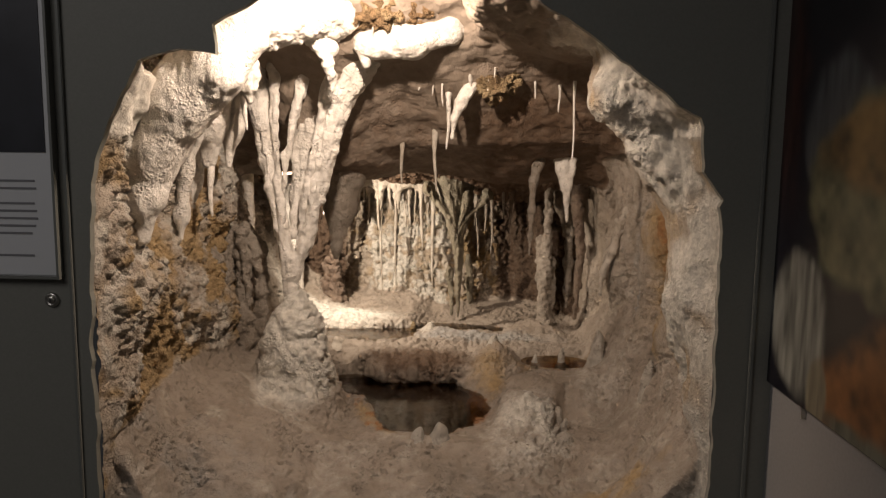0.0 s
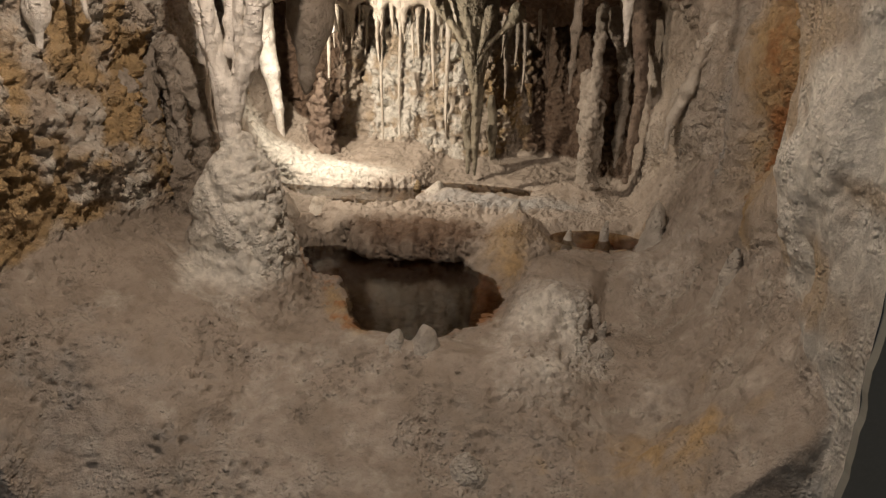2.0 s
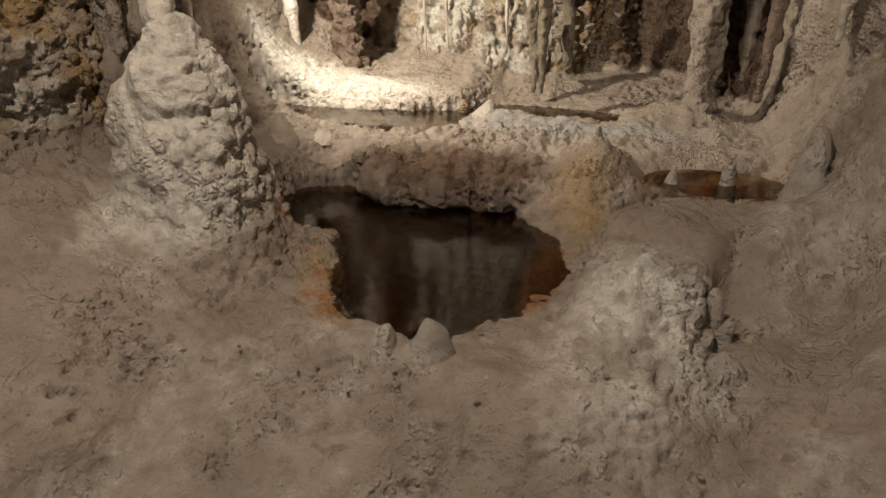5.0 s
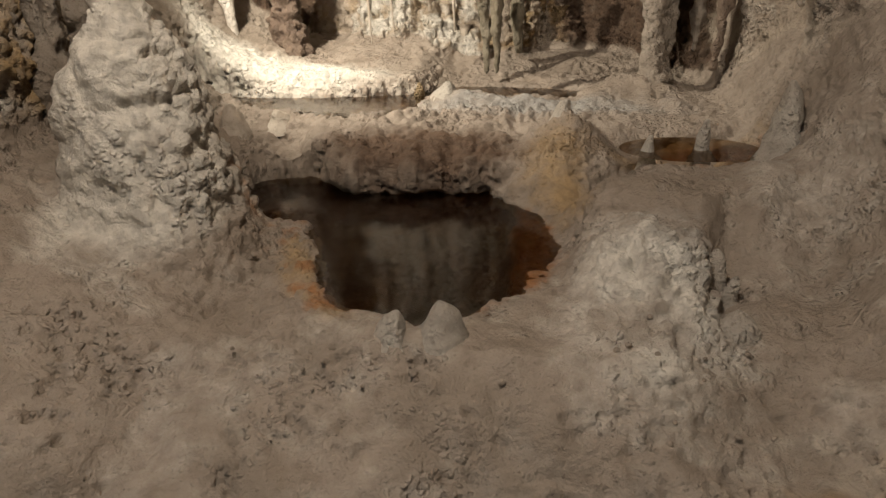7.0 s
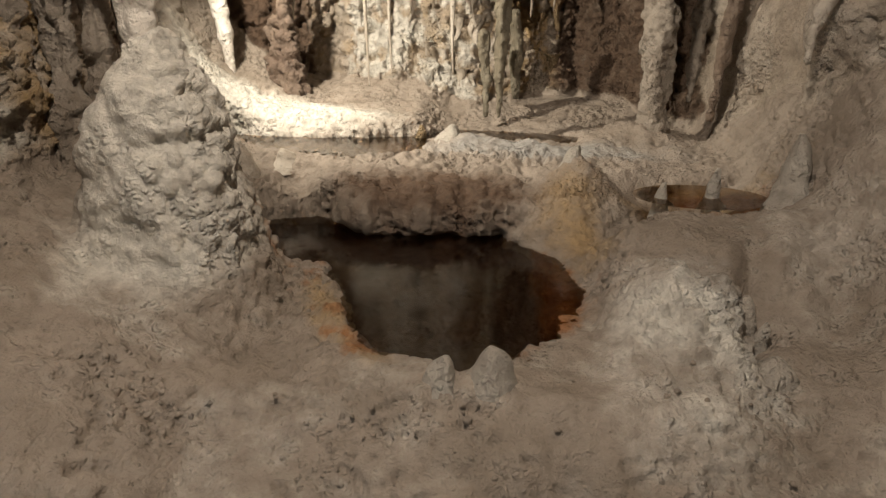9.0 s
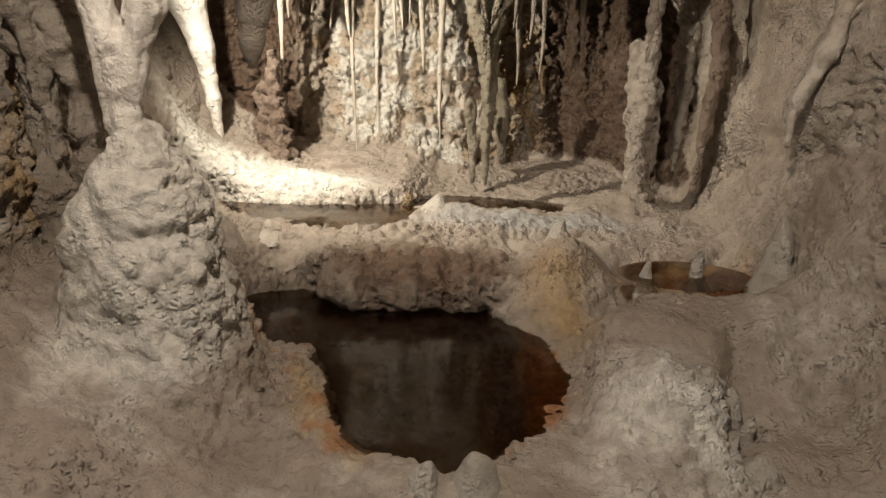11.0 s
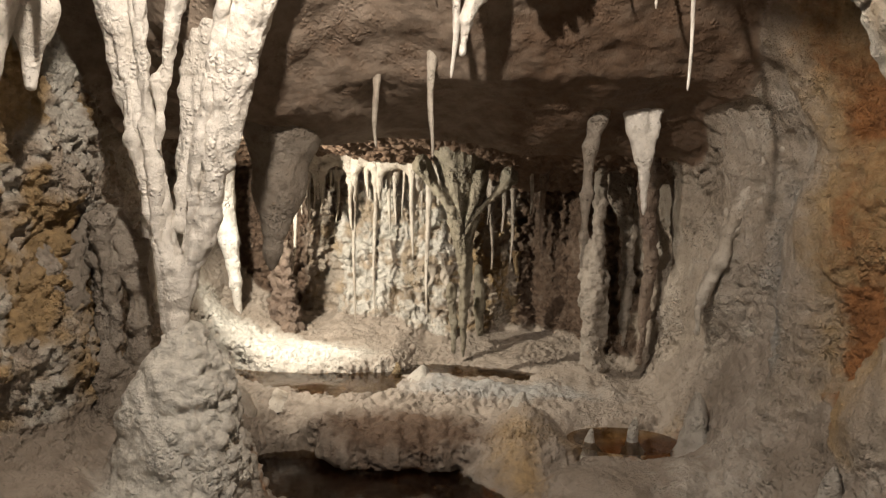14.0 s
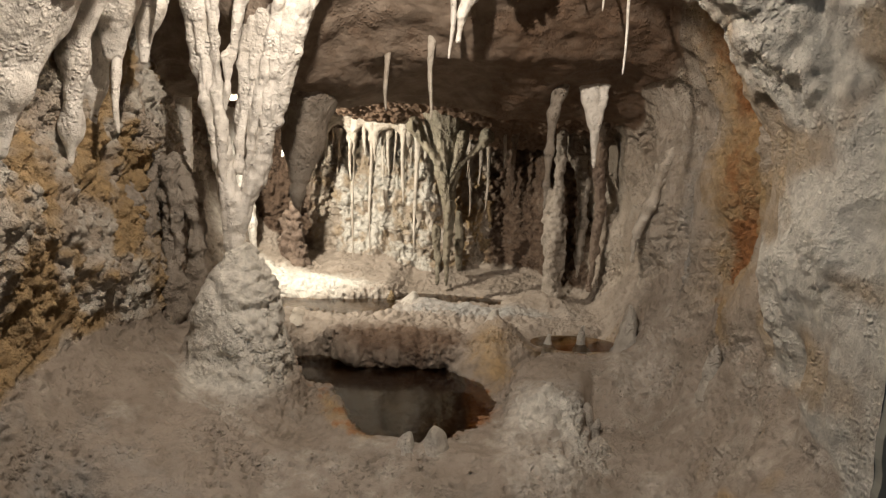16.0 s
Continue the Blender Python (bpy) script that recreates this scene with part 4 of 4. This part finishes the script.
built("stalactite", [("cone", [[(0.015, 2.07, 1.53, 0.07), (0.020, 2.07, 1.43, 0.046), (0.023, 2.065, 1.36, 0.030), (0.026, 2.06, 1.27, 0.014)]]), ("tip", [[(0.026, 2.06, 1.28, 0.015), (0.029, 2.065, 1.17, 0.010), (0.030, 2.07, 1.065, 0.006)]]),
                    ("arm", [[(-0.065, 2.04, 1.47, 0.020), (-0.035, 2.035, 1.42, 0.007), (-0.005, 2.03, 1.38, 0.006), (0.018, 2.032, 1.335, 0.005)]]), ("arm", [[(0.115, 2.04, 1.45, 0.020), (0.085, 2.035, 1.41, 0.007), (0.055, 2.03, 1.38, 0.006), (0.030, 2.032, 1.335, 0.005)]]),
                    ("arm", [[(0.0, 2.03, 1.46, 0.014), (0.008, 2.025, 1.40, 0.006), (0.020, 2.028, 1.34, 0.005)]]), ("arm", [[(0.055, 2.03, 1.45, 0.014), (0.043, 2.025, 1.40, 0.007), (0.028, 2.028, 1.345, 0.005)]]),
                    ("spur", [[(0.055, 2.20, 1.24, 0.010), (0.060, 2.21, 1.15, 0.012), (0.062, 2.22, 1.08, 0.008)]]), ("spur", [[(-0.005, 2.15, 1.20, 0.010), (0.004, 2.15, 1.12, 0.009), (0.006, 2.15, 1.05, 0.005)]])],
        OLIVE_SHADED, "broad grey cone-shaped stalactite with arms before the rear wall", "stalactite", "rear stalactites", flutes=0.004, lumps=0.003, step=0.003, blend=0.008)
for x0, x1, z0 in ((-0.40, -0.33, 1.45), (-0.33, -0.25, 1.455), (-0.25, -0.19, 1.455), (-0.19, -0.10, 1.45), (-0.10, -0.04, 1.445)):
    arch = [(x0 + (x1 - x0) * k / 6, 2.235, z0 + 0.028 * math.sin(math.pi * k / 6), 0.009) for k in range(7)]
    above = [(x0 + (x1 - x0) * k / 6, 2.235, z0 + 0.05, 0.022) for k in range(7)]
    legs = [[(x, 2.235, z0 + 0.04, 0.014), (x, 2.24, z0 - 0.02, 0.008), (x, 2.245, z0 - 0.06, 0.004)] for x in (x0 + 0.004, x1 - 0.004)]
    chained("dripstone_arch", [arch, above] + legs, DRIP, "scalloped cream dripstone arch along the rear roof edge", "flowstone", "dripstone arches", lumps=0.002, step=0.003, blend=0.012)
rnd = random.Random(12)
for n in range(20):
    x = -0.40 + 0.55 * n / 20 + rnd.uniform(-0.012, 0.012)
    top = 1.475 - 0.06 * max(0, x) - 0.02 * rnd.random()
    hang(x, 2.235 + 0.025 * rnd.random(), top - rnd.uniform(0.05, 0.15), rnd.uniform(0.004, 0.008), top=top + 0.04, mat=DRIP if x < 0.02 else GREY, flare=3.4, lump=0.18,
         label="short cream dripstone in the rear fringe", group="rear stalactites")
for n in range(16):
    x = -0.30 + 0.5 * rnd.random()
    z = rnd.uniform(1.12, 1.30)
    hang(x, float(back_y(np.array(x), np.array(z))) - 0.006, z - rnd.uniform(0.05, 0.10), rnd.uniform(0.006, 0.010), top=z, mat=DRIP if x < 0 else OCHRE, flare=1.8, lump=0.25, bend=0.008,
         label="small dripstone rib low on the rear wall", group="rear dripstone ribs")
chained("curtain", [[(-0.37, 2.10, 1.52, 0.03), (-0.385, 2.10, 1.44, 0.016), (-0.41, 2.10, 1.38, 0.006)], [(-0.35, 2.11, 1.52, 0.03), (-0.36, 2.12, 1.44, 0.02), (-0.345, 2.14, 1.40, 0.01)]],
        PALE, "short white flowstone curtain at the roof edge", "flowstone", blend=0.012)
hang(0.191, 2.10, 1.284, 0.007, top=1.47, mat=BROWN)
hang(0.165, 2.10, 1.373, 0.006, top=1.50)

# ---- stalagmites ----
for x, y, top, radius, mat, base in ((0.020, 1.320, 0.993, 0.0175, NUB, None), (-0.022, 1.314, 0.983, 0.0135, NUB, None), (0.290, 1.391, 0.957, 0.021, NUB, None), (0.262, 1.365, 0.925, 0.013, NUB, None),
                                     (0.322, 1.720, 1.060, 0.012, NUB, None), (0.252, 1.715, 1.040, 0.013, NUB, None), (0.410, 1.690, 1.115, 0.017, NUB, None), (-0.365, 1.80, 1.060, 0.028, DRIP, 0.92),
                                     (0.142, 1.815, 1.066, 0.012, NUB, None), (0.285, 1.465, 0.985, 0.013, NUB, None), (0.300, 1.450, 0.965, 0.010, NUB, None), (0.200, 1.29, 0.930, 0.013, NUB, None), (-0.115, 2.062, 1.045, 0.010, OCHRE, None),
                                     (-0.446, 1.283, 1.015, 0.016, NUB, None), (0.475, 1.40, 1.12, 0.014, NUB, 1.03), (0.105, 1.16, 0.885, 0.022, NUB, None), (-0.055, 1.985, 1.060, 0.018, NUB, None), (-0.32, 1.875, 1.035, 0.018, DRIP, None)):
    stand(x, y, top, radius, base=base, mat=mat, dome=True)

# loose nodules on the mud
rnd = random.Random(31)
vs, fs = [], []
for n in range(90):
    if n < 50:
        x, y = rnd.gauss(0.22, 0.045), rnd.gauss(1.38, 0.09)
    elif n < 62:
        x, y = rnd.gauss(0.0, 0.05), rnd.gauss(1.285, 0.018)
    elif n < 76:
        x, y = rnd.gauss(-0.19, 0.035), rnd.gauss(1.47, 0.05)
    else:
        x, y = rnd.uniform(-0.42, 0.4), rnd.uniform(1.05, 1.33)
    r = rnd.uniform(0.0015, 0.004) * (0.6 if n >= 76 else 1)
    z = float(floor_height(np.array(x), np.array(y)))
    if z < 0.95 and y > 1.37 and abs(x) < 0.15:
        continue
    first = len(vs)
    for k in range(4):
        a = math.pi * (0.08 + 0.84 * k / 3)
        for m in range(7):
            q = r * rnd.uniform(0.8, 1.2)
            vs.append((x + q * math.sin(a) * math.cos(m * 0.8976), y + q * math.sin(a) * math.sin(m * 0.8976), z + 0.75 * q * math.cos(a)))
    for k in range(3):
        for m in range(7):
            a, c = first + k * 7 + m, first + k * 7 + (m + 1) % 7
            fs.append((a, a + 7, c + 7, c))
    fs.append(tuple(range(first, first + 7)))
nodules = bpy.data.meshes.new("nodule_gravel")
nodules.from_pydata(vs, [], fs)
nodules.materials.append(MUD)
for f in nodules.polygons:
    f.use_smooth = True
tagged(part("nodule_gravel", nodules), "small loose limestone nodules on the cave floor", "gravel", kind="stuff")

# ---- the hall round the case ----
def board(name, lo, hi, mat, parent=None, label="", bevel=0.0):
    bm = bmesh.new()
    bmesh.ops.create_cube(bm, size=1)
    for v in bm.verts:
        for n in range(3):
            v.co[n] = lo[n] if v.co[n] < 0 else hi[n]
    if bevel:
        bmesh.ops.bevel(bm, geom=bm.edges[:], offset=bevel, segments=2, affect="EDGES")
    return part(name, bm, mat, parent, label, smooth=False)


def front_panel():
    bm = bmesh.new()
    outer = [(-1.9, 0.0), (0.540, 0.0), (0.540, 2.7), (-1.9, 2.7)]
    rings = []
    for y in (FRONT - 0.012, FRONT):
        loops = []
        for pts in (outer, EDGE):
            vs = [bm.verts.new((x, y, z)) for x, z in pts]
            loops.append([bm.edges.new((a, b)) for a, b in zip(vs, vs[1:] + vs[:1])])
        rings.append(loops)
        bmesh.ops.triangle_fill(bm, use_beauty=True, use_dissolve=False, edges=loops[0] + loops[1])
    for a, b in zip(rings[0][1], rings[1][1]):
        bm.faces.new((a.verts[0], a.verts[1], b.verts[1], b.verts[0]))
    bmesh.ops.recalc_face_normals(bm, faces=bm.faces)
    return part("wall_front", bm, PANEL, smooth=False)


tagged(front_panel(), "dark grey painted panel with a ragged cut-out", "wall panel", kind="structure")
for name, lo, hi, mat, label in (
        ("wall_side", (0.540, -3.0, 0.0), (0.65, 0.965, 2.7), WHITE, "plain white side wall of the exhibition hall"),
        ("wall_far", (-1.9, -3.1, 0.0), (0.65, -3.0, 2.7), WHITE, "plain white wall behind the visitor"),
        ("wall_other", (-2.0, -3.1, 0.0), (-1.9, 0.95, 2.7), WHITE, "plain white wall of the exhibition hall"),
        ("floor", (-2.0, -3.1, -0.1), (0.65, 0.95, 0.0), CARPET, "dark floor of the exhibition hall"),
        ("hall_ceiling", (-2.0, -3.1, 2.7), (0.65, 0.965, 2.8), HALLCEIL, "dim plain ceiling of the hall")):
    tagged(board(name, lo, hi, mat), label, name.replace("_", " "), kind="structure")
for x in (0.508, -0.532):
    tagged(board("trim", (x - 0.003, FRONT - 0.018, 0.0), (x + 0.003, FRONT - 0.0125, 2.69), TRIM, bevel=0.001), "thin upright grey metal joint strip", "trim", kind="structure")

tagged(board("case_lid", (-0.75, FRONT, 2.03), (0.68, 2.5, 2.05), HALLCEIL), "dark board that covers the case", "lid", kind="structure")

# picture on the side wall
PICTURE, nodes, links, shader = material("printed_cave_photograph")
attr = nodes.new("ShaderNodeAttribute")
attr.attribute_name = "print"
links.new(attr.outputs["Color"], shader.inputs["Base Color"])
shader.inputs["Roughness"].default_value = 0.35


def printed_picture():
    us, ws = np.linspace(0.20, 0.944, 190), np.linspace(1.222, 2.0, 200)
    y, z = (a.ravel() for a in np.meshgrid(us, ws, indexing="ij"))
    p = np.stack([y * 0, y, z], 1)
    warp = 0.02 * fbm(p, 18, 3, 61)
    streak = fbm(p, (1, 90, 12), 3, 71)
    tone = np.zeros((len(y), 3)) + np.array([0.018, 0.016, 0.024])

    def lay(mask, colour, vary):
        c = np.array(colour)[None] * (1 + 0.5 * vary)[:, None]
        tone[:] = tone + (c - tone) * np.clip(mask, 0, 1)[:, None]

    lay(ramp(y + warp, 0.86, 0.92) * ramp(z, 1.42, 1.6), (0.07, 0.025, 0.02), streak)
    lay(ramp(1 - np.hypot((y - 0.78) / 0.10, (z - 1.585) / 0.10) + 4 * warp, 0.0, 0.3), (0.10, 0.11, 0.12), streak)
    lay(ramp(1 - np.hypot((y - 0.70) / 0.15, (z - 1.50) / 0.13) + 5 * warp, 0.0, 0.25), (0.24, 0.23, 0.13), fbm(p, 30, 3, 81))
    lay(ramp(1 - np.hypot((y - 0.70) / 0.13, (z - 1.56) / 0.06) + 5 * warp, 0.0, 0.4), (0.30, 0.19, 0.07), fbm(p, 30, 3, 82))
    lay(ramp(1 - np.hypot((y - 0.855) / 0.088, (z - 1.33) / 0.11) + 3 * warp, 0.0, 0.25), (0.34, 0.34, 0.30), streak)
    lay(ramp(1 - np.hypot((y - 0.64) / 0.16, (z - 1.25) / 0.13) + 5 * warp, 0.0, 0.3), (0.30, 0.12, 0.035), fbm(p, 40, 3, 83))
    lay(ramp(1 - np.hypot((y - 0.79) / 0.03, (z - 1.25) / 0.05) + 3 * warp, 0.0, 0.3), (0.30, 0.26, 0.18), streak)
    lay(ramp(1.245 - z + 0.5 * warp, 0, 0.02) * ramp(0.78 - y, 0, 0.05), (0.16, 0.17, 0.13), streak)
    n, k = len(us), len(ws)
    a = (np.arange(n - 1)[:, None] * k + np.arange(k - 1)[None]).ravel()
    mesh = mesh_from("print", np.stack([np.full(len(y), 0.5338), y, z], 1), np.stack([a, a + 1, a + k + 1, a + k], 1), PICTURE)
    mesh.attributes.new("print", "FLOAT_COLOR", "POINT").data.foreach_set("color", np.concatenate([np.maximum(0.62 * tone, 0.004), np.ones((len(y), 1))], 1).astype(np.float32).ravel())
    return mesh


poster = tagged(new("wall_picture"), "large glossy cave photograph on the white side wall", "picture")
board("backing", (0.5342, 0.20, 1.221), (0.5395, 0.945, 2.0), INK, poster)
part("print", printed_picture(), parent=poster)
board("hook", (0.534, 0.822, 1.205), (0.5395, 0.825, 1.2205), METAL, poster, "small metal hook")


def turned(name, profile, centre, mat, parent=None, label="", sides=28):
    """A round piece standing out from the front panel: profile of (radius, distance from the panel)."""
    bm = bmesh.new()
    rings = [[bm.verts.new((centre[0] + r * math.cos(k * 2 * math.pi / sides), centre[1] - d, centre[2] + r * math.sin(k * 2 * math.pi / sides))) for k in range(sides)] for r, d in profile]
    for a, b in zip(rings, rings[1:]):
        for k in range(sides):
            bm.faces.new((a[k], a[(k + 1) % sides], b[(k + 1) % sides], b[k]))
    bm.faces.new(rings[-1])
    bmesh.ops.recalc_face_normals(bm, faces=bm.faces)
    return part(name, bm, mat, parent, label)


lock = tagged(new("panel_lock"), "round nickel cylinder lock in the grey panel", "lock")
turned("rosette", [(0.0115, 0.0), (0.0115, 0.003), (0.0095, 0.0055), (0.007, 0.0055), (0.0065, 0.004)], (-0.566, FRONT - 0.0121, 1.319), METAL, lock)
turned("cylinder", [(0.006, 0.003), (0.006, 0.006), (0.005, 0.007)], (-0.566, FRONT - 0.0121, 1.319), METAL, lock)
board("keyhole", (-0.5668, FRONT - 0.0197, 1.315), (-0.5652, FRONT - 0.0190, 1.323), INK, lock)

# sign on the panel
sign = tagged(new("information_sign"), "white printed information sign with a dark photograph", "sign")
board("sign_board", (-1.03, FRONT - 0.022, 1.357), (-0.549, FRONT - 0.0125, 1.95), PAPER, sign, bevel=0.002)
board("photograph", (-1.02, FRONT - 0.0235, 1.548), (-0.558, FRONT - 0.0222, 1.94), DARK, sign, "dark photograph")
rnd = random.Random(4)
for n in range(11):
    if n in (2, 9):
        continue
    board("text_line", (-1.00, FRONT - 0.0228, 1.503 - n * 0.0115), (-0.575 - 0.012 * rnd.random() - (0.2 if n == 8 else 0), FRONT - 0.0221, 1.5062 - n * 0.0115), PRINT, sign)
for x0, x1, z0, z1, nm in ((-0.549, -0.545, 1.353, 1.95, "side_frame"), (-1.034, -0.549, 1.353, 1.357, "bottom_frame")):
    board(nm, (x0, FRONT - 0.026, z0), (x1, FRONT - 0.0125, z1), TRIM, sign)
